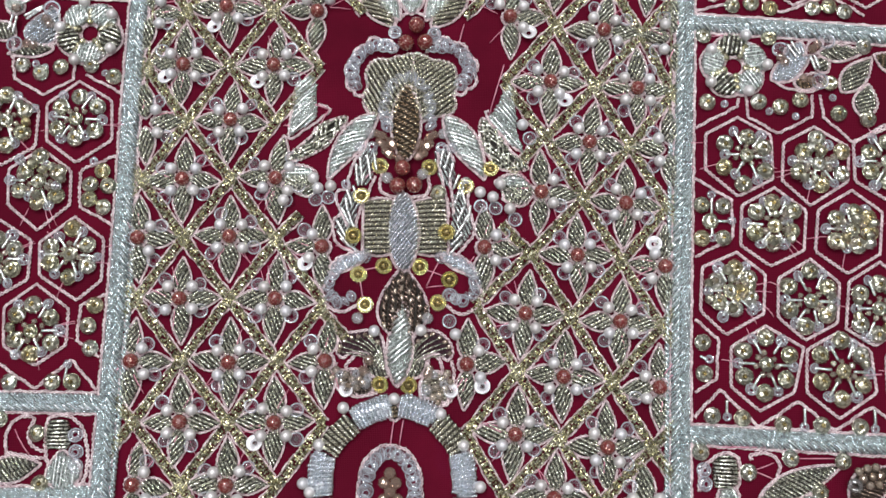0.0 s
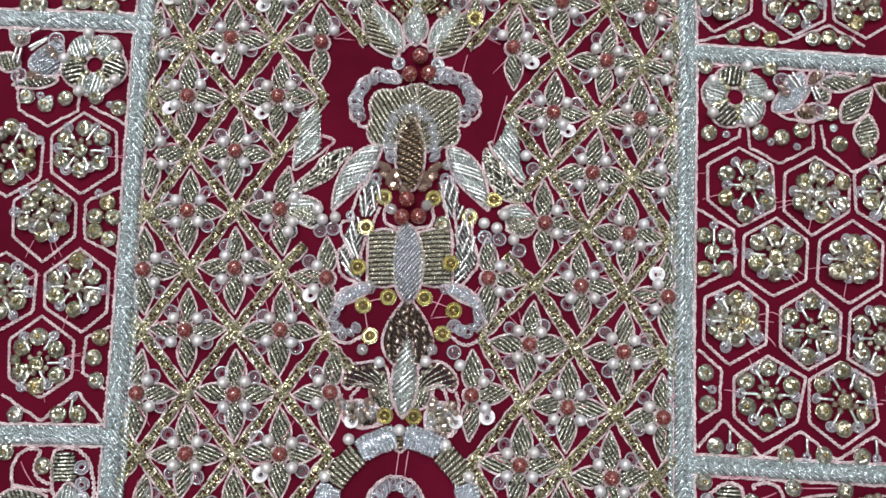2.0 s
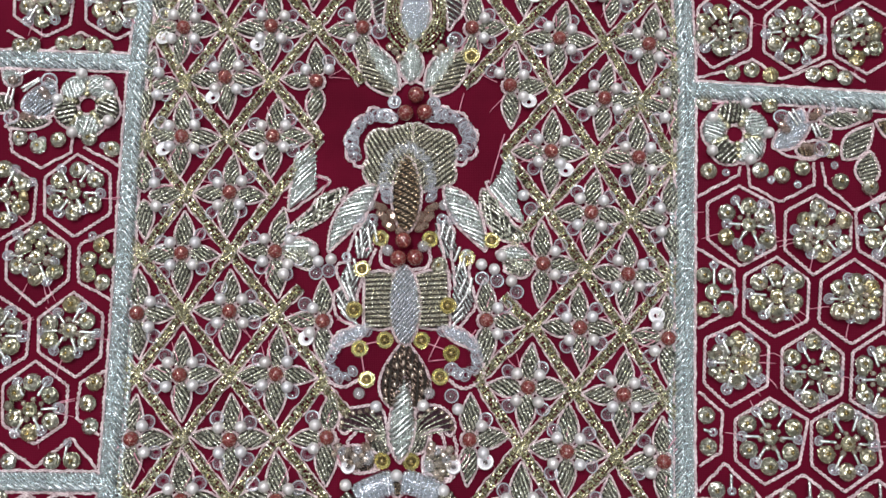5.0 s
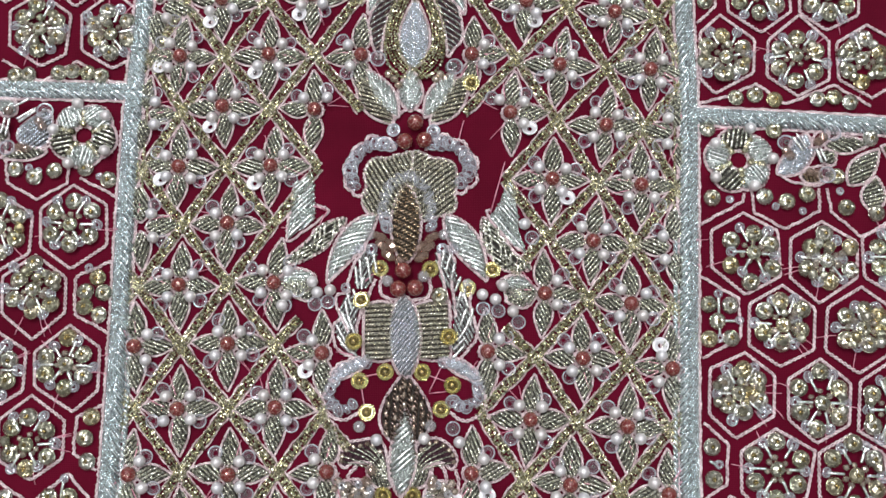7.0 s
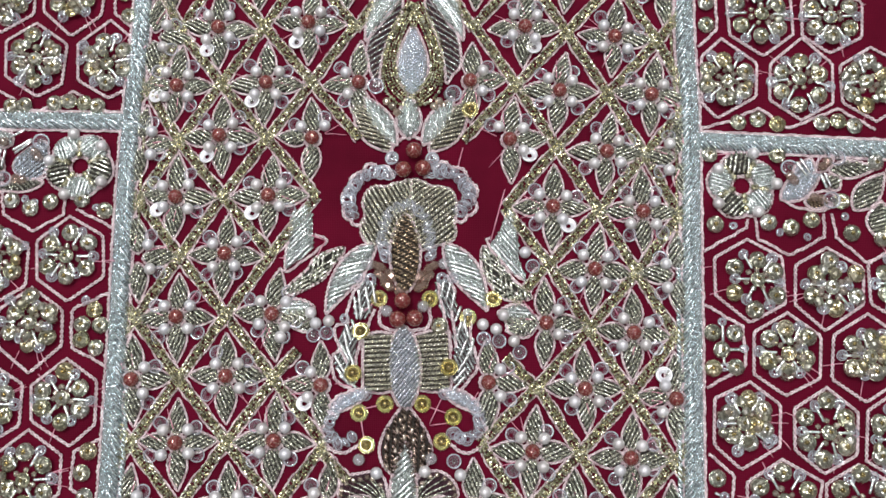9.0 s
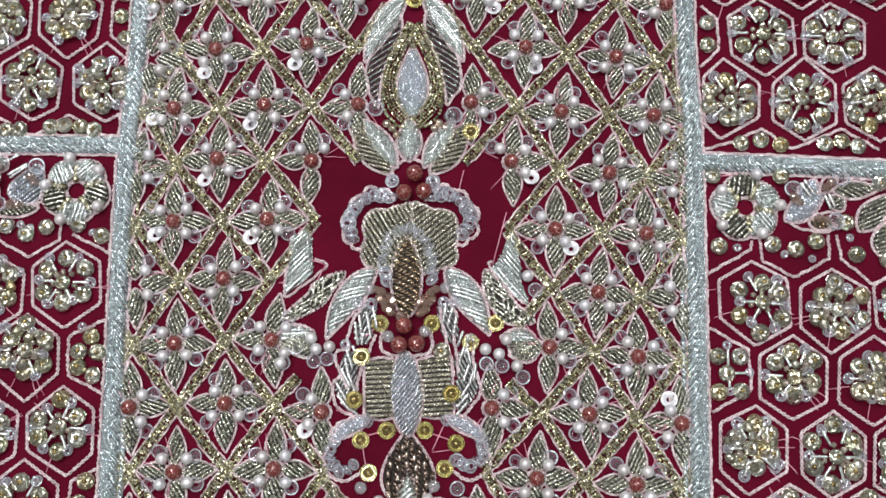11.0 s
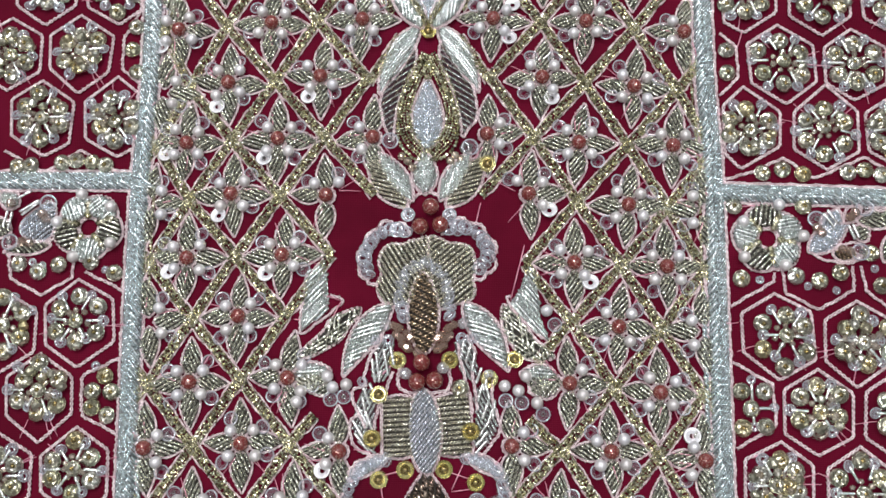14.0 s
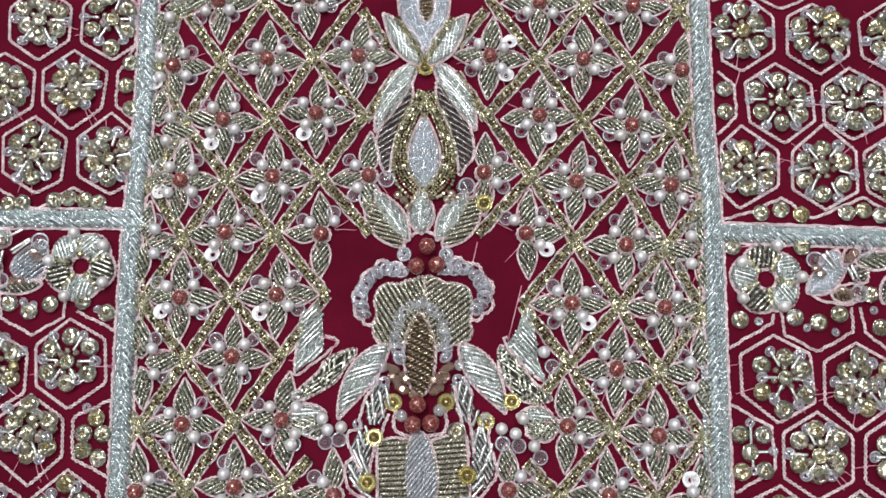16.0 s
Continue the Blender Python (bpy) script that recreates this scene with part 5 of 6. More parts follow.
patch("wire_patch", "grey gilt wire patch beside the pearls", [(-40.8, 62.0), (-37.5, 63.3), (-33.7, 62.5), (-32.7, 59.5), (-34.1, 57.1), (-37.2, 57.8), (-39.8, 59.4)], [(GREY, 35, 0.85, 0.38, 0, None)], rise=0.9)
patch("wire_bar", "short curved bar of silver wires beside the pearls", [(-41.6, 62.8), (-38.6, 64.5), (-35.0, 64.3), (-33.5, 62.8), (-37.3, 62.7), (-40.5, 61.6)], [(SILVER, 4, 0.85, 0.40, 2, None)], rise=1.6, pad_mat=SILVER, edging=False, z=0.3)
patch("wire_patch", "grey gilt wire patch beside the pearls", [(15.9, 60.5), (19.1, 61.2), (22.6, 59.8), (23.2, 57.7), (19.5, 56.4), (16.5, 57.3)], [(GREY, -35, 0.85, 0.38, 0, None)], rise=0.9)
patch("wire_bar", "short curved bar of silver wires beside the pearls", [(15.8, 61.1), (18.0, 63.3), (20.9, 63.0), (23.2, 60.7), (20.2, 61.2), (17.6, 60.9)], [(SILVER, -6, 0.85, 0.40, 2, None)], rise=1.6, pad_mat=SILVER, edging=False, z=0.3)
for at in ((-32.6, 56.2), (-29.3, 56.8)):
    sequin(at)

# side stems: sprays of silver tubes between cords
for side, flip in ((-1, 1), (1, -1)):
    top = [(-20.4, 69.8), (-22.0, 65.6), (-22.6, 61.6), (-19.6, 60.4), (-17.8, 64.6), (-17.2, 69.4)]
    low = [(-24.6, 58.8), (-26.6, 53.6), (-26.9, 48.2), (-23.4, 43.8), (-20.8, 46.0), (-22.0, 51.6), (-21.4, 56.6)]
    for outline in (top, low):
        shape = outline if side < 0 else [(-19.1 - x, y + 0.3) for x, y in outline]
        patch("wire_patch", "pale purl ground under the silver tubes of the stem", shape, [(SILVER, 62 * flip, 0.95, 0.36, 0, None)], rise=0.35, pad_mat=DUSK, edging=False)
for a, b in (((-21.4, 67.7), (-20.6, 60.9)), ((-19.6, 68.4), (-18.4, 61.7)), ((-22.5, 66.1), (-21.7, 60.1)), ((-17.9, 69.2), (-17.0, 64.3)), ((-20.2, 63.1), (-20.8, 60.1)), ((-24.5, 59.0), (-23.0, 54.6)), ((-23.0, 60.1), (-21.0, 54.9)),
             ((-24.9, 57.1), (-24.0, 53.1)), ((-25.9, 54.5), (-23.4, 49.7)), ((-27.1, 51.1), (-24.2, 46.3)), ((-25.9, 46.2), (-21.5, 43.1)), ((-24.1, 53.4), (-21.9, 47.8)), ((-26.7, 48.1), (-23.3, 43.9))):
    stick(a, b, 1.3, thick=1.05)
for a, b in (((0.6, 64.6), (2.0, 69.3)), ((-0.6, 65.4), (0.3, 70.3)), ((2.1, 62.5), (2.9, 67.0)), ((3.0, 59.5), (4.5, 63.4)), ((4.8, 57.6), (6.2, 62.0)), ((3.3, 55.0), (4.7, 59.5)), ((6.3, 55.4), (5.3, 59.5)),
             ((4.3, 50.9), (6.0, 55.1)), ((5.3, 49.1), (7.2, 53.6)), ((3.6, 46.9), (6.3, 50.9)), ((2.4, 42.6), (5.5, 45.9)), ((2.6, 44.7), (5.8, 48.0)), ((6.9, 50.9), (7.6, 55.4))):
    stick(a, b, 1.3, thick=1.05)
for line in (((-19.4, 71.5), (-22.5, 67.2), (-24.3, 62.0), (-23.7, 59.3)), ((-24.1, 59.6), (-27.1, 58.1), (-26.8, 54.8), (-25.0, 51.6), (-24.0, 49.2)), ((-25.6, 53.0), (-27.7, 50.3), (-27.3, 46.2), (-24.4, 43.3), (-20.0, 42.2)), ((-17.2, 62.7), (-19.7, 56.7), (-21.7, 51.2), (-21.9, 48.1)),
             ((1.0, 71.5), (2.9, 67.0), (2.1, 61.9), (3.0, 57.1), (3.1, 53.1)), ((5.3, 62.5), (7.1, 59.9), (6.9, 55.4), (8.4, 51.0), (8.1, 47.1), (4.1, 42.1)), ((-1.3, 69.5), (-0.3, 63.5), (1.3, 57.5), (2.2, 52.3))):
    cord(line, "pale cord winding round the side stem", 0.48, z=0.9)
for at in ((-21.6, 70.6), (2.6, 70.6), (-24.8, 60.4), (6.3, 61.6)):
    glass(at, 1.2, 0.85)
for at in ((-20.6, 57.1), (-22.3, 46.7), (1.5, 48.0)):
    gold_cup(at, True, 1.0, 1.9)
for at in ((-16.2, 65.5), (-3.3, 65.4), (6.3, 60.6), (12.6, 65.3), (-20.8, 36.9), (-14.4, 39.2), (-5.1, 39.2), (2.5, 36.0), (-0.3, 30.0), (-18.8, 29.1), (-14.4, 9.1), (-7.2, 9.0)):
    gold_cup(at, True)
gold_cup((-0.9, 58.4), False, 1.0, 1.2)
for at in ((-10.2, 64.8), (-11.4, 60.1), (-7.1, 60.4)):
    berry(at)
cord([(-15.6, 64.4), (-16.0, 59.9), (-13.3, 57.5), (-5.3, 57.7), (-3.2, 60.2), (-3.8, 64.1)], "pale cord under the red beads")

# barrel
leaf("wire_block", "antique gold wire barrel side", (-15.7, 41.8), (-15.9, 57.0), 8.3, ANTIQUE, 3, rise=1.6, square=True, pitch=1.18, r=0.50)
leaf("wire_block", "antique gold wire barrel side", (-2.2, 42.1), (-2.8, 57.3), 8.3, ANTIQUE, 3, rise=1.6, square=True, pitch=1.18, r=0.50)
leaf("wire_leaf", "bright silver purl oval in the barrel", (-9.3, 37.8), (-10.0, 58.5), 8.0, PURL, 50, full=1.0, rise=2.2, pitch=0.80, r=0.37, z=0.4, blunt=0.55, pad_mat=CORE)
bead_row([(-18.9, 41.7), (-24.1, 40.2), (-27.4, 36.3), (-28.1, 32.2), (-25.4, 29.4), (-22.3, 31.2)], GLASS_BIG, 2.0, 1.2, "crescent of clear glass beads by the barrel", size=1.1)
bead_row([(0.5, 41.7), (6.0, 40.2), (8.9, 36.5), (8.7, 32.7), (5.6, 30.6), (2.5, 32.0)], GLASS_BIG, 2.0, 1.2, "crescent of clear glass beads by the barrel", size=1.1)
leaf("wire_leaf", "silver purl arm of the crescent", (-18.9, 42.0), (-27.7, 36.6), 3.4, ICE, 40, bend=-30)
leaf("wire_leaf", "silver purl arm of the crescent", (0.4, 42.1), (9.2, 36.8), 3.4, ICE, -40, bend=30)
cord([(-20.1, 42.3), (-26.4, 40.7), (-29.6, 35.2), (-29.4, 30.2), (-25.3, 27.1), (-20.8, 29.2)], "pale cord round the bead crescent")
cord([(1.6, 42.4), (7.7, 40.5), (10.7, 35.3), (10.2, 29.5), (5.9, 27.2), (1.9, 29.1)], "pale cord round the bead crescent")

# drop, lily and fans
leaf("wire_leaf", "dark bronze drop of thick twisted wire", (-9.1, 20.6), (-9.4, 39.3), 12.6, DARK, 86, full=0.72, rise=1.5, pitch=1.75, r=0.74)
capsule = Geo()
capsule.ball((0, 0, 0), 0.62, 8, 6)
capsule.v[-1] = capsule.v[-1] * (1, 1.75, 1)
CAPSULE_ME = capsule.mesh("bronze_bead", COPPER)
drop_tip, drop_foot = (-9.4, 38.1), (-9.1, 21.7)
for k in range(-2, 3):
    for i in range(6):
        u = 0.14 + 0.145 * i + 0.05 * (k % 2)
        x = drop_tip[0] + k * 2.35 * math.sin(math.pi * min(0.62, u * 0.74) + 0.05) + jit(0.12)
        y = drop_tip[1] + (drop_foot[1] - drop_tip[1]) * u
        if k == 0 and u > 0.45 or abs(k) == 2 and u < 0.4:
            continue
        ob = loose("bronze_bead", CAPSULE_ME, (x, y), 1.95 - 0.25 * abs(k), "small long bronze bead on the dark drop", "bead", "bronze drop beads", 0.72)
        ob.matrix_basis = put(x, y, 2.0 - 0.3 * abs(k), -k * 6 * (1 - u) + jit(6), 0, 0, 0.9)
leaf("wire_leaf", "pale silver lily leaf with slanting wires", (-10.1, 8.7), (-9.0, 30.3), 6.2, SILVER, 44, rise=1.8, solid=True, pitch=1.05, r=0.52, z=0.8)
def fan(root, ends, outline, label):
    """Fine wires that spring from one root over dark felt and fall outwards, a bead at every end."""
    top = thing("wire_fan", label, "wire fan")
    edge = closed_line(outline)
    pad = Geo()
    pad.add([(x, y, 0.2) for x, y in edge], [list(f) for f in geometry.tessellate_polygon([[Vector((x, y, 0)) for x, y in edge]])])
    part("padding", pad.mesh("padding", DUSK), top)
    bed = laid_wires(edge, 70 if ends[0][0] < root[0] else 110, 1.15, 0.34, 0.3, 1.5, 0, 0.0, None, 0.2)
    tagged(part("wire_filling", bed.mesh("wire_filling", DUSK), top), kind="stuff")
    for k, end in enumerate(ends):
        lift = (root[0] + (end[0] - root[0]) * 0.40, root[1] + (end[1] - root[1]) * 0.62)
        line = smooth_line([root, lift, end], 0.0, 8)
        line[:, 2] = 0.7 + 0.5 * np.sin(np.linspace(0.1, 2.9, len(line)))
        g = Geo()
        g.rope(line, 0.24, 0.85, 2, 4, steps=5)
        part("bright_wire", g.mesh("bright_wire", GREY), top)
        part("copper_bead", COPPER_ME, top, put(end[0], end[1], 1.0, jit(90), jit(60), 0, 0.52))
    line = Geo()
    line.chain([(x, y, 0.5) for x, y in edge], 0.46, 1.2, True)
    part("outline_cord", line.mesh("outline_cord", THREAD), top)


fan((-13.4, 12.9), ((-24.8, 17.2), (-24.7, 18.4), (-23.6, 19.9), (-21.9, 20.6), (-20.2, 20.9), (-18.5, 21.4), (-17.1, 21.0), (-15.3, 19.6)),
    [(-13.1, 12.4), (-15.5, 14.2), (-17.5, 16.0), (-20.1, 17.0), (-22.4, 16.6), (-24.0, 15.5), (-25.5, 16.9), (-25.5, 19.4), (-23.7, 21.6), (-20.4, 22.3), (-17.1, 22.7), (-14.5, 21.3), (-13.5, 17.4)], "dark wire fan splayed beside the lily leaf")
fan((-7.7, 12.9), ((3.0, 17.2), (2.7, 18.8), (1.8, 20.0), (0.4, 21.1), (-1.4, 22.0), (-3.1, 21.6), (-5.0, 20.0), (-6.4, 19.2)),
    [(-7.9, 12.5), (-5.9, 14.4), (-3.8, 16.4), (-1.6, 17.1), (0.7, 16.7), (2.3, 15.4), (3.6, 16.9), (3.4, 19.1), (1.8, 21.3), (-0.4, 22.7), (-2.8, 22.9), (-5.6, 21.7), (-7.2, 18.9)], "dark wire fan splayed beside the lily leaf")
cord([(-14.2, 11.4), (-16.4, 14.6), (-18.1, 16.6), (-20.2, 16.7), (-22.0, 15.2), (-23.1, 13.2), (-22.2, 12.1), (-19.1, 11.6)], "pale cord round the open window under the fan")
cord([(-6.9, 11.6), (-5.2, 14.4), (-2.4, 16.7), (-0.7, 16.4), (0.8, 14.8), (1.2, 12.5), (-0.3, 11.3), (-2.0, 12.5), (-2.7, 14.7), (-2.1, 16.2)], "pale cord round the open window under the fan")
leaf("wire_leaf", "grey wire curl under the fan", (-12.6, 11.2), (-18.4, 15.6), 3.4, GREY, 55, bend=30, rise=1.0)
leaf("wire_leaf", "grey wire curl under the fan", (-8.1, 11.5), (-3.0, 15.6), 3.6, GREY, -60, bend=-30, rise=1.0)
leaf("wire_leaf", "small bronze leaf below the fan", (-16.2, 7.5), (-25.9, 11.8), 6.4, DARK, 30, rise=0.7)
leaf("wire_leaf", "small bronze leaf below the fan", (-3.0, 12.2), (2.5, 5.0), 7.0, ANTIQUE, -30, rise=0.7)
for at in ((-25.4, 12.3), (-23.1, 11.3), (-21.3, 10.2), (-18.5, 9.4), (-18.1, 11.9), (-20.1, 8.2), (-23.9, 9.6), (-2.1, 10.8), (-0.3, 8.6), (1.0, 10.6), (1.9, 8.4), (-0.9, 6.1), (0.5, 6.7), (-2.1, 13.0), (2.4, 12.0)):
    loose("crystal_bead", CRYSTAL_ME, at, 1.7, "small faceted taupe crystal bead", "bead", "taupe crystal beads", 1.0)
for at in ((-19.5, 10.5), (-22.1, 8.7), (0.3, 5.0), (3.3, 10.1), (-26.3, 10.6)):
    loose("copper_bead", COPPER_ME, at, 1.5, "small faceted copper bead", "bead", "copper beads", 0.7)
patch("wire_patch", "small silver purl patch beside the sequin", [(-4.3, 9.9), (-2.3, 9.7), (-1.7, 6.6), (-4.0, 6.0)], [(ICE, 15, 0.75, 0.34, 0, None)], rise=0.7)
cord([(-15.0, 6.9), (-18.9, 6.3), (-23.8, 7.3), (-25.9, 9.8), (-25.5, 14.3)], "pale cord below the wire fan")
cord([(-3.7, 5.2), (0.3, 3.9), (3.4, 5.6), (4.1, 10.9), (3.5, 15.4)], "pale cord below the wire fan")
for at in ((-24.4, 11.4), (-20.3, 11.6), (-17.4, 10.5), (-1.0, 11.7), (1.6, 9.5)):
    glass(at, 2.2, 0.7)
for at, size in (((-18.0, 9.3), 1.0), ((-20.9, 9.4), 0.8), ((-2.4, 7.9), 0.8), ((-20.6, 25.6), 1.0), ((-2.9, 25.9), 1.0)):
    loose("smoky_bead", BUBBLE_ME, at, 1.3, "large smoky clear bead beside the wire fan", "bead", "smoky beads", size)
for at in ((-18.6, 12.3), (-2.3, 11.9), (-17.3, 15.0)):
    loose("crystal_bead", PEACH_ME, at, 1.8, "faceted peach crystal below the wire fan", "bead", "peach crystals", 1.1)
sequin((-22.8, 7.6), True), sequin((3.4, 7.8), True)
for at in ((2.7, 25.3),):
    sequin(at)
for at in ((-16.2, 22.4), (-4.4, 22.8), (4.3, 22.0), (-10.7, 5.6)):
    pearl(at)
for at in ((-23.3, 3.1), (-28.9, -6.1), (1.0, 2.1), (6.8, -5.5), (-32.5, -15.5), (11.1, -15.4), (-30.7, -17.6)):
    pearl(at, 1.5)

# arch of wire sections
SECTIONS = [((-20.8, 0.1), (-11.1, 4.2), ICE, 6.4), ((-27.3, -7.7), (-20.5, -0.2), ANTIQUE, 6.2), ((-28.2, -18.6), (-27.8, -8.0), ICE, 6.6), ((-24.5, -27.3), (-28.0, -19.2), ANTIQUE, 6.2),
            ((-0.1, 1.1), (-9.4, 4.2), ICE, 6.4), ((6.3, -7.0), (-0.3, 0.5), ANTIQUE, 6.2), ((7.3, -17.9), (6.0, -7.3), ICE, 6.6), ((4.4, -26.6), (7.3, -18.4), ANTIQUE, 6.2)]
for a, b, mat, w in SECTIONS:
    leaf("wire_section", "bright silver purl section of the arch" if mat is ICE else "antique gold wire section of the arch", a, b, w, mat, 4, rise=1.9, square=True, bend=17 if a[0] < 0.5 * (SECTIONS[0][1][0] + SECTIONS[4][1][0]) else -17, pitch=1.0 if mat is ICE else 1.2, r=0.48 if mat is ICE else 0.52, outline=False, category="arch section", group="arch sections")
leaf("wire_leaf", "small bronze keystone at the arch top", (-10.4, 0.2), (-10.7, 4.8), 3.0, BRONZE, 10)
bead_row([(-17.0, -21.1), (-17.0, -14.3), (-14.9, -9.5), (-11.3, -7.7), (-7.6, -9.4), (-5.3, -14.1), (-4.8, -20.8)], GLASS_BIG, 2.0, 1.2, "oval string of glass beads inside the arch", size=1.25)
cord([(-18.9, -22.5), (-18.7, -13.0), (-16.1, -7.8), (-11.4, -5.8), (-6.6, -7.6), (-3.7, -12.7), (-2.9, -22.1)], "pale oval cord inside the arch")
for at in ((-11.2, -12.6), (-12.5, -14.9), (-9.7, -14.9), (-11.0, -16.9), (-12.6, -19.0), (-9.2, -18.9)):
    loose("crystal_bead", PEACH_ME, at, 1.4, "faceted peach crystal inside the arch", "bead", "peach crystals", 1.25)

# ---- strips with rosettes in the side panels ----
def rosette_flower(at, pearls, turn, dark):
    """Five padded wire petals round an open middle."""
    top = thing("wire_rosette", "round rosette of silver and dark wire petals round a hole", "rosette", "", at, 0.0, turn)
    for k in range(5):
        mat = GREY if k in dark else SILVER
        w, p, o = leaf_geo(6.2, 9.2, 84 if k % 2 else 74, 1.15 if k in dark else 0.95, 0.40, 0.85, 0, 1.9, solid=True, blunt=0.6)
        m = put(-math.sin(math.radians(72 * k)) * 2.75, math.cos(math.radians(72 * k)) * 2.75, 0, 72 * k)
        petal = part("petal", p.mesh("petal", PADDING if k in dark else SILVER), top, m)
        part("wire_filling", w.mesh("wire_filling", mat), petal)
        part("outline_cord", o.mesh("outline_cord", THREAD), petal)
        a = math.radians(72 * k + 36)
        for far in (2.9, 3.7, 4.5, 5.3, 6.1):
            part("gold_bead", CUT_ME, top, put(-far * math.sin(a), far * math.cos(a), 1.3, jit(90), jit(60)))
    g = Geo()
    g.chain([(2.5 * math.cos(x), 2.5 * math.sin(x), 0.6) for x in np.arange(30) * 2 * np.pi / 30], 0.5, 1.1, True, 5)
    part("ring_cord", g.mesh("ring_cord", THREAD), top)
    for q in pearls:
        pearl(q, 1.7)


rosette_flower((-94.9, 100.5), ((-102.7, 101.8), (-89.2, 105.6), (-88.8, 96.1), (-98.1, 92.7), (-96.8, 109.0)), 38, (1, 3))
rosette_flower((76.7, 94.6), ((79.9, 103.0), (70.7, 98.9), (70.3, 89.8), (80.2, 87.6), (85.3, 94.9)), 6, (0, 2))
for a, b, w, mat, sl in (((-104.5, 96.1), (-116.4, 94.6), 3.2, GREY, 40), ((-115.0, 99.4), (-122.0, 102.7), 5.0, GREY, 50), ((-113.5, 106.5), (-118.5, 110.0), 4.6, SILVER, 50),
                         ((86.6, 91.1), (97.1, 98.0), 5.6, ICE, 40), ((91.3, 95.4), (95.1, 101.8), 5.2, ICE, -40), ((98.5, 94.4), (102.0, 96.9), 4.4, GREY, 80), ((99.4, 98.7), (111.1, 99.2), 4.4, GREY, 60), ((104.9, 88.3), (113.3, 97.7), 6.0, GREY, 66),
                         ((92.6, 90.4), (98.8, 89.9), 3.2, BRONZE, 30), ((110.2, 81.4), (112.2, 90.3), 6.0, GREY, 30), ((121.3, 94.8), (114.1, 98.6), 5.0, BRONZE, 30)):
    leaf("wire_leaf", "small wire leaf of the side strip", a, b, w, mat, sl, solid=False, pitch=0.95, r=0.42)
patch("wire_patch", "bright purl patch of the side strip", [(-108.4, 105.8), (-104.8, 107.3), (-103.5, 103.5), (-104.8, 98.1), (-109.2, 97.0), (-112.4, 99.6), (-111.9, 102.7)], [(ICE, 40, 0.92, 0.42, 0, None)], rise=1.0)
for a, b in (((-112.5, 104.5), (-107.7, 107.6)), ((-111.9, 103.7), (-107.3, 106.9)), ((-115.3, 105.0), (-116.1, 100.3)), ((-114.3, 104.7), (-115.1, 100.0)), ((-113.4, 107.8), (-109.5, 110.0)),
             ((90.5, 100.6), (92.9, 96.7)), ((91.6, 101.4), (93.9, 97.5)), ((96.5, 97.4), (97.8, 93.6)), ((97.6, 97.7), (98.9, 94.0))):
    stick(a, b, 2.1, "side strip tubes")
for at in ((-17.9, 121.7), (2.6, 119.6), (-105.3, 106.8), (-114.4, 96.7), (88.9, 99.0), (101.1, 101.6), (99.0, 90.5)):
    sequin(at, False, 1.4, 1.2)
for at in ((-106.6, 104.0), (-105.6, 102.6), (88.8, 96.9), (89.9, 95.6), (-111.2, 96.9), (-109.4, 96.5), (94.6, 91.2), (96.4, 90.8), (97.2, 99.4), (98.6, 100.6), (-114.9, 106.9)):
    loose("crystal_bead", PEACH_ME, at, 1.9, "faceted peach crystal in the side strip", "bead", "peach crystals", 1.0)
cord([(95.9, 98.3), (96.9, 101.5), (99.7, 103.1), (100.6, 101.5), (99.0, 98.7), (96.2, 98.0)], "pale cord round the side strip crystal", 0.45)
cord([(86.3, 91.9), (90.0, 89.1), (95.2, 88.1), (98.5, 88.6), (100.1, 91.3), (98.4, 93.3), (93.9, 92.3)], "pale cord round the side strip leaf", 0.45)
cord([(-103.6, 97.9), (-107.7, 96.3), (-112.0, 94.8), (-115.6, 93.5)], "pale cord round the side strip leaf", 0.45)
for at in ((-112.2, 91.3), (-107.1, 89.2), (-101.9, 90.9), (-93.8, 91.5), (-87.6, 88.5), (68.8, 102.9), (86.2, 102.6), (69.4, 84.5), (82.9, 84.9), (88.6, 83.6), (93.9, 85.6), (101.8, 90.4), (103.8, 82.1), (111.2, 100.6), (111.4, 80.7)):
    gold_cup(at)
for at in ((73.9, 84.1), (85.6, 82.3), (92.5, 81.1), (102.4, 86.4), (-108.6, 91.6), (-106.1, 90.7), (-89.9, 89.4)):
    glass(at, 0.9, 0.7)
for line in (((-115.7, 99.7), (-114.2, 87.7), (-106.0, 83.2), (-98.3, 87.7), (-98.4, 92.4)), ((-95.1, 89.0), (-85.0, 83.9)), ((66.2, 77.6), (77.5, 83.7), (77.6, 85.9)), ((79.7, 86.5), (80.1, 80.8), (87.9, 76.4), (96.9, 81.2), (97.2, 87.2)), ((99.3, 87.2), (99.9, 81.1), (107.2, 74.5), (120.5, 80.1)),
             ((-84.7, 67.3), (-94.4, 62.8), (-93.9, 53.2), (-85.0, 48.6)), ((-83.6, 31.2), (-91.4, 27.4), (-91.6, 18.5), (-85.7, 14.4)), ((-85.6, 6.2), (-92.5, 13.7), (-101.2, 6.2), (-111.5, 12.7)),
             ((65.8, 63.9), (75.0, 58.4), (75.3, 48.4), (65.4, 43.2)), ((65.0, 27.1), (70.8, 22.2), (70.0, 12.1), (64.6, 8.9))):
    corner_cord(line)
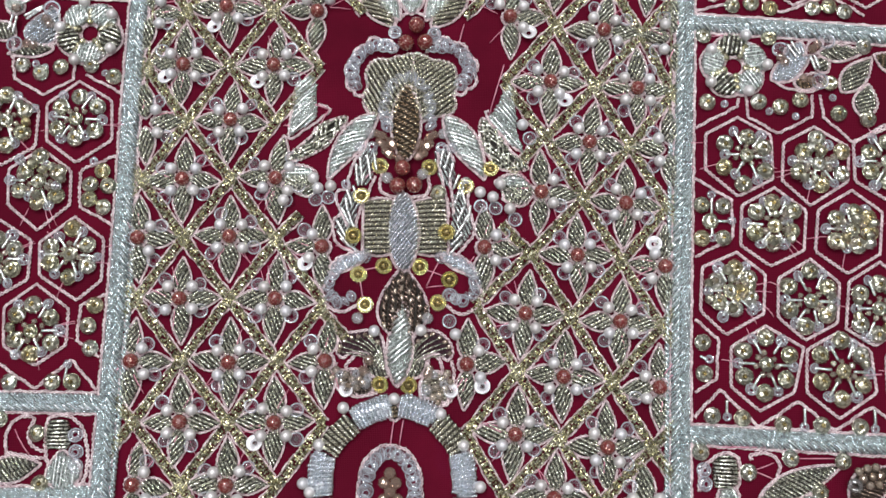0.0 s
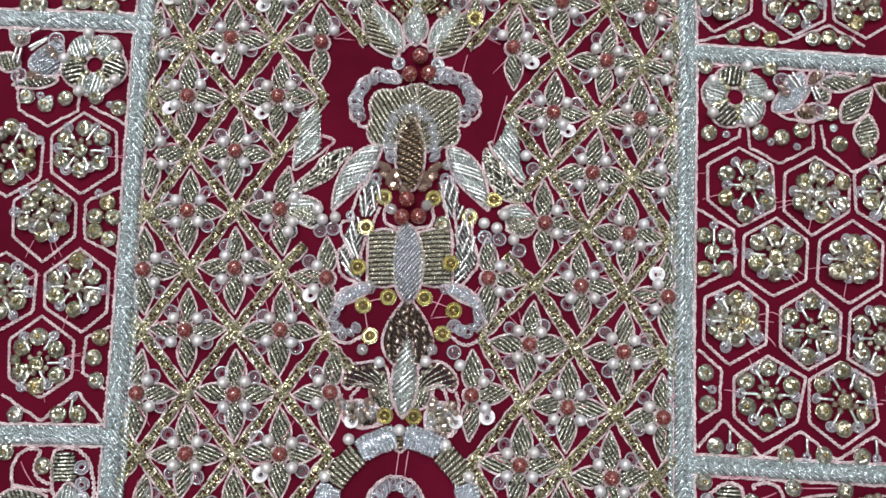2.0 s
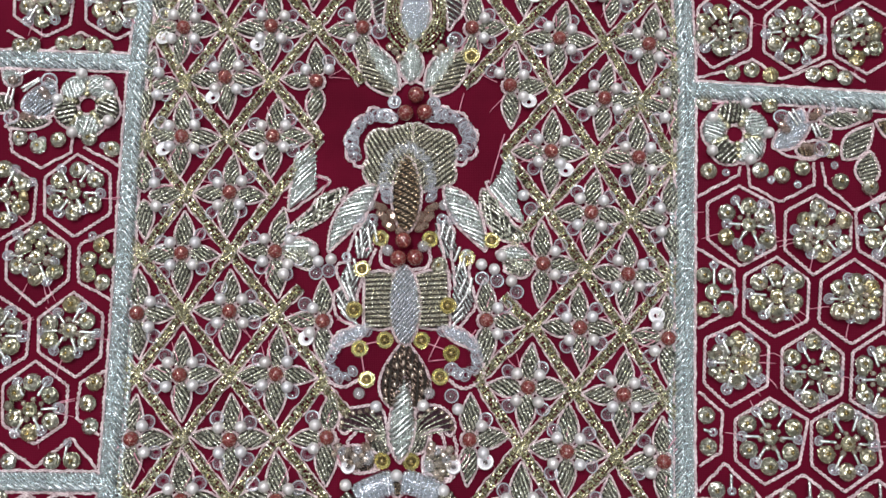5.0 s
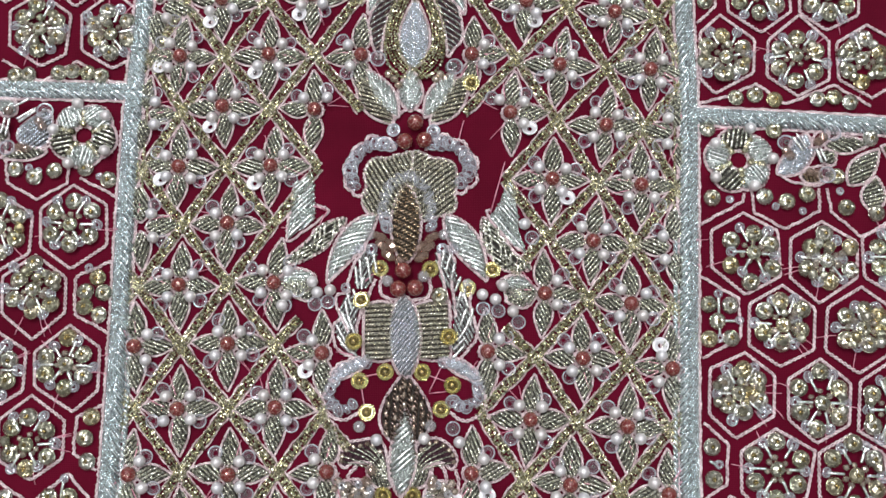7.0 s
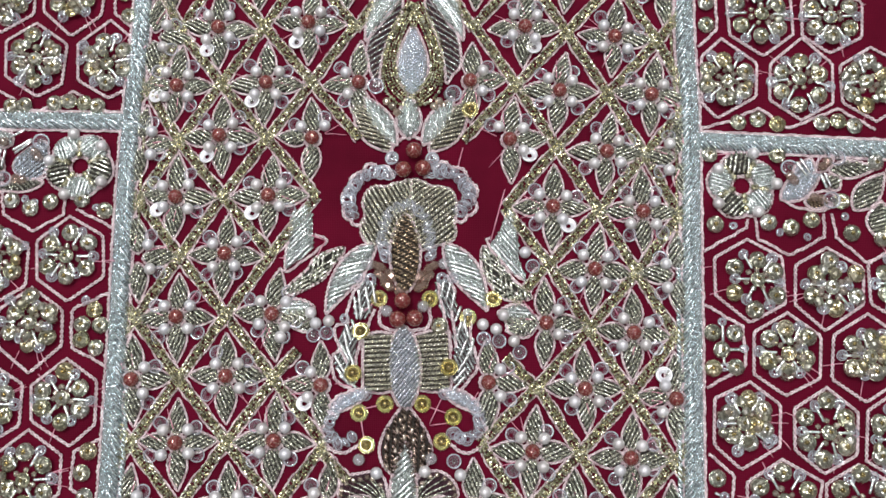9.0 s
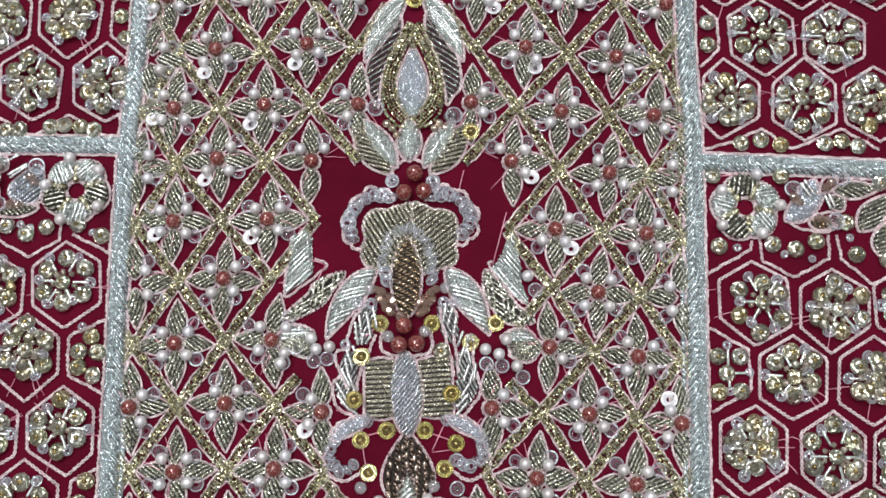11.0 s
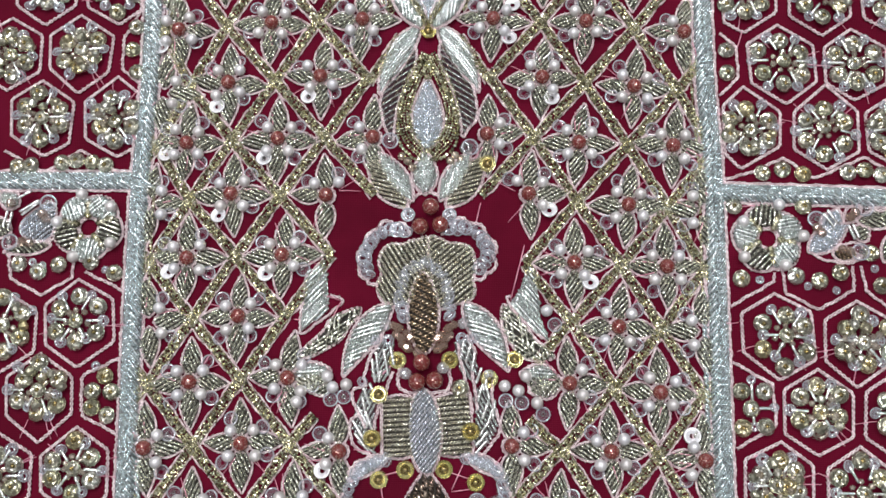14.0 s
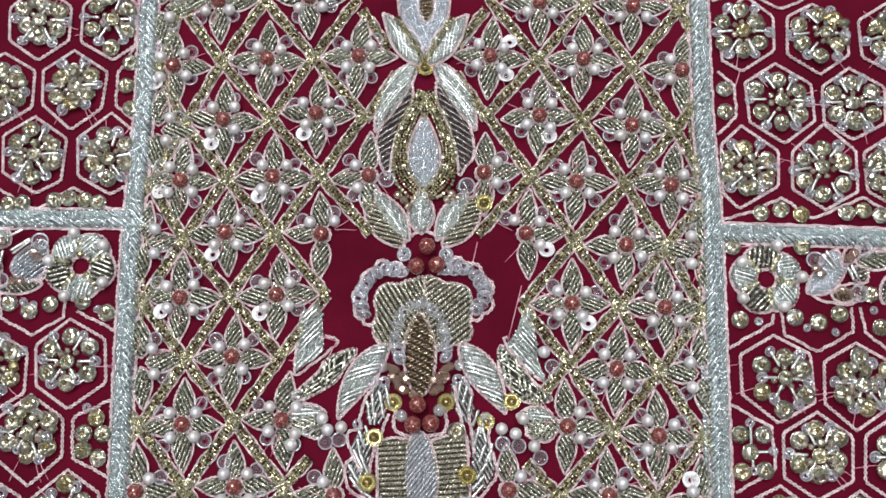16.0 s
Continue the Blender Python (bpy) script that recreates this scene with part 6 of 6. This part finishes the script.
for line in (((64.2, 2.7), (70.8, 9.6), (80.3, 0.6), (90.4, 7.2), (99.0, -0.1), (108.5, 6.2), (117.1, -0.5)),
             ((-83.8, 160.9), (-88.7, 151.8), (-88.6, 143.0), (-82.6, 138.3)), ((-118.2, 121.5), (-107.8, 115.1), (-98.4, 121.2), (-87.3, 114.4)), ((68.7, 149.9), (72.7, 145.8), (72.5, 137.2), (67.4, 132.7)),
             ((66.4, 110.0), (74.2, 111.9), (82.4, 115.6), (89.6, 109.9), (102.8, 115.3), (112.1, 109.6)), ((68.6, 169.7), (76.3, 172.8), (86.7, 167.1), (96.7, 171.6))):
    corner_cord(line)
for at in ((-88.5, 62.7), (-91.4, 59.0), (-86.7, 58.8), (-87.5, 53.1), (-91.4, 55.1), (-87.6, 27.5), (-88.9, 22.3), (-87.9, 16.6), (-96.8, 8.0), (-91.8, 8.1), (-107.6, 7.7),
           (67.3, 56.8), (72.8, 56.6), (69.4, 52.5), (67.1, 48.0), (72.6, 48.2), (66.7, 21.3), (66.9, 13.5), (68.6, 3.1), (76.1, 2.6), (86.2, 1.3), (95.7, 1.3), (105.3, 1.1)):
    gold_cup(at)
for at in ((-85.3, 154.9), (-86.1, 148.6), (-84.6, 142.3), (-114.4, 117.0), (-110.9, 117.2), (-102.8, 117.7), (-99.1, 118.2), (-95.0, 117.7), (-91.5, 116.9), (69.9, 144.9), (69.7, 138.7),
           (76.7, 111.6), (81.8, 112.4), (86.8, 111.1), (98.2, 111.3), (102.5, 111.8), (106.6, 110.5)):
    gold_cup(at)
for at in ((69.8, 59.5), (69.8, 48.2), (74.9, 52.8), (68.2, 17.1), (91.4, 0.8), (72.3, 2.9), (108.9, 0.7), (-90.9, 65.2), (-93.2, 12.4)):
    glass(at, 1.0, 0.75)


for a, b in (((69.8, 58.6), (69.7, 54.5)), ((69.8, 49.0), (69.8, 51.5)), ((74.0, 52.6), (70.8, 52.6)), ((91.6, 5.5), (91.4, 1.7)), ((72.4, 7.1), (72.3, 3.7)), ((109.0, 5.5), (109.0, 1.8)), ((-93.2, 11.7), (-93.7, 8.0)), ((65.9, 17.9), (67.6, 17.1))):
    stick(a, b, 0.95, "loose bugle beads")

# strips below the hexagons
patch("wire_block", "small rounded barrel of dark and silver wire", [(-97.0, -8.0), (-97.2, -4.6), (-96.6, -1.8), (-94.4, -1.2), (-92.0, -1.8), (-91.3, -4.6), (-91.2, -8.0), (-94.2, -8.4)], [(GREY, 2, 0.92, 0.36, 2, None)], rise=1.7, category="wire barrel", edging=False)
patch("wire_block", "small rounded barrel of dark and silver wire", [(68.9, -13.9), (68.4, -10.6), (69.2, -7.6), (71.6, -6.5), (74.2, -7.4), (74.7, -10.4), (74.4, -13.6), (71.6, -14.4)], [(GREY, -2, 0.92, 0.36, 2, None)], rise=1.7, category="wire barrel", edging=False)
for a, b, w, mat, sl in (((-91.4, -18.7), (-93.0, -8.6), 8.4, SILVER, 76), ((-111.1, -14.8), (-98.0, -12.3), 6.4, GREY, 30), ((79.7, -17.0), (100.2, -8.4), 6.2, GREY, 40),
                         ((101.9, -16.5), (113.3, -8.8), 8.0, DARK, 40), ((70.1, -14.9), (74.8, -19.8), 5.6, SILVER, 70), ((89.8, -19.8), (94.9, -15.9), 5.0, SILVER, 40)):
    leaf("wire_leaf", "padded wire leaf below the hexagon cells", a, b, w, mat, sl, solid=mat is SILVER, rise=1.6, pitch=0.92, r=0.41)
for at in ((-99.5, -4.8), (-97.6, -17.0), (-109.2, -1.5), (65.5, -5.8), (77.2, -10.5), (87.7, -6.9), (100.6, -7.3), (94.7, -14.9)):
    gold_cup(at)
for at in ((-89.6, -5.0), (-89.1, -9.0), (-88.9, -12.6), (66.1, -10.1), (66.4, -13.5)):
    glass(at, 1.3, 1.25)
for at in ((103.9, -9.7), (106.0, -8.9), (108.1, -8.6), (104.9, -11.4), (107.2, -10.9), (109.3, -10.5), (106.5, -13.0), (108.7, -12.7)):
    loose("bronze_bead", COPPER_ME, at, 2.0, "small dark bronze bead on a leaf", "bead", "bronze leaf beads", 0.85)
loose("smoky_bead", SMOKY_ME, (102.9, -13.1), 1.8, "large smoky clear bead beside the bronze leaf", "bead", "smoky beads")
for line in (((-97.5, -5.1), (-97.0, -1.2), (-94.7, -0.4), (-90.8, -0.8), (-87.4, -5.2), (-86.3, -12.7), (-87.5, -16.6), (-90.7, -18.9)), ((-97.5, -5.1), (-96.9, -9.2), (-95.3, -14.4), (-91.8, -18.4)),
             ((-106.7, -9.5), (-107.3, -6.3), (-105.6, -1.8), (-102.2, -0.7), (-100.4, -1.7), (-101.3, -3.4), (-101.6, -6.2), (-99.8, -8.2), (-97.1, -9.3)), ((-107.0, -9.5), (-103.1, -10.2), (-97.0, -10.9)),
             ((65.0, -15.3), (65.4, -11.2), (67.9, -7.8), (71.7, -6.0), (74.9, -7.2), (75.0, -13.1), (73.6, -14.8)), ((78.1, -7.5), (78.1, -6.5), (82.1, -5.7), (85.0, -8.4), (84.2, -11.8), (81.8, -14.4), (80.4, -17.0))):
    cord(line, "pale cord winding below the hexagon cells")

# thin rope and bead edgings along the braids
def offset_line(line, d):
    return [(x + d, y) for x, y in line]


cord(offset_line(RIGHT_BRAID[4:], -3.4), "thin silver rope along the braid", 0.75, "side_rope", BRAID)
cord(offset_line(LEFT_BRAID[5:], 3.2), "thin silver rope along the braid", 0.75, "side_rope", BRAID)
bead_strip(offset_line(RIGHT_BRAID[:5], -3.7), 1, "strip of cut gold beads along the braid")
bead_strip(offset_line(LEFT_BRAID[3:5], 3.8), 1, "strip of cut gold beads along the braid")

# ---- loose sewing threads ----
for a, b in (((-10.6, 0.6), (-11.4, -6.3)), ((-8.3, 0.4), (-9.1, -5.7)), ((5.1, 105.2), (3.7, 99.4)), ((15.9, 94.0), (12.1, 80.2)), ((-34.6, 82.1), (-30.2, 80.6)), ((-30.2, 80.6), (-32.4, 76.0)), ((-19.9, 37.9), (-15.4, 38.9)), ((-20.4, 35.9), (-19.4, 30.4)), ((-3.8, 38.5), (1.7, 36.6)),
             ((-0.5, 40.2), (-3.3, 34.3)), ((-3.3, 33.9), (0.9, 34.4)), ((70.2, 103.0), (78.4, 103.1)), ((67.9, -4.6), (85.6, -4.2)), ((89.0, -6.9), (98.7, -6.7)), ((79.1, -9.8), (83.6, -8.1)), ((79.4, -10.4), (83.9, -12.2)), ((-42.0, 76.1), (-40.2, 75.8)), ((-20.8, 61.3), (-17.6, 64.4)),
             ((-105.3, -3.9), (-101.1, -10.1)), ((82.6, 31.0), (85.0, 28.2)), ((-96.7, 22.3), (-92.5, 23.4)), ((72.3, 144.3), (74.6, 150.5)), ((-100.8, 163.2), (-98.0, 162.8)), ((70.5, 41.7), (68.8, 40.9))):
    stitch(a, b)
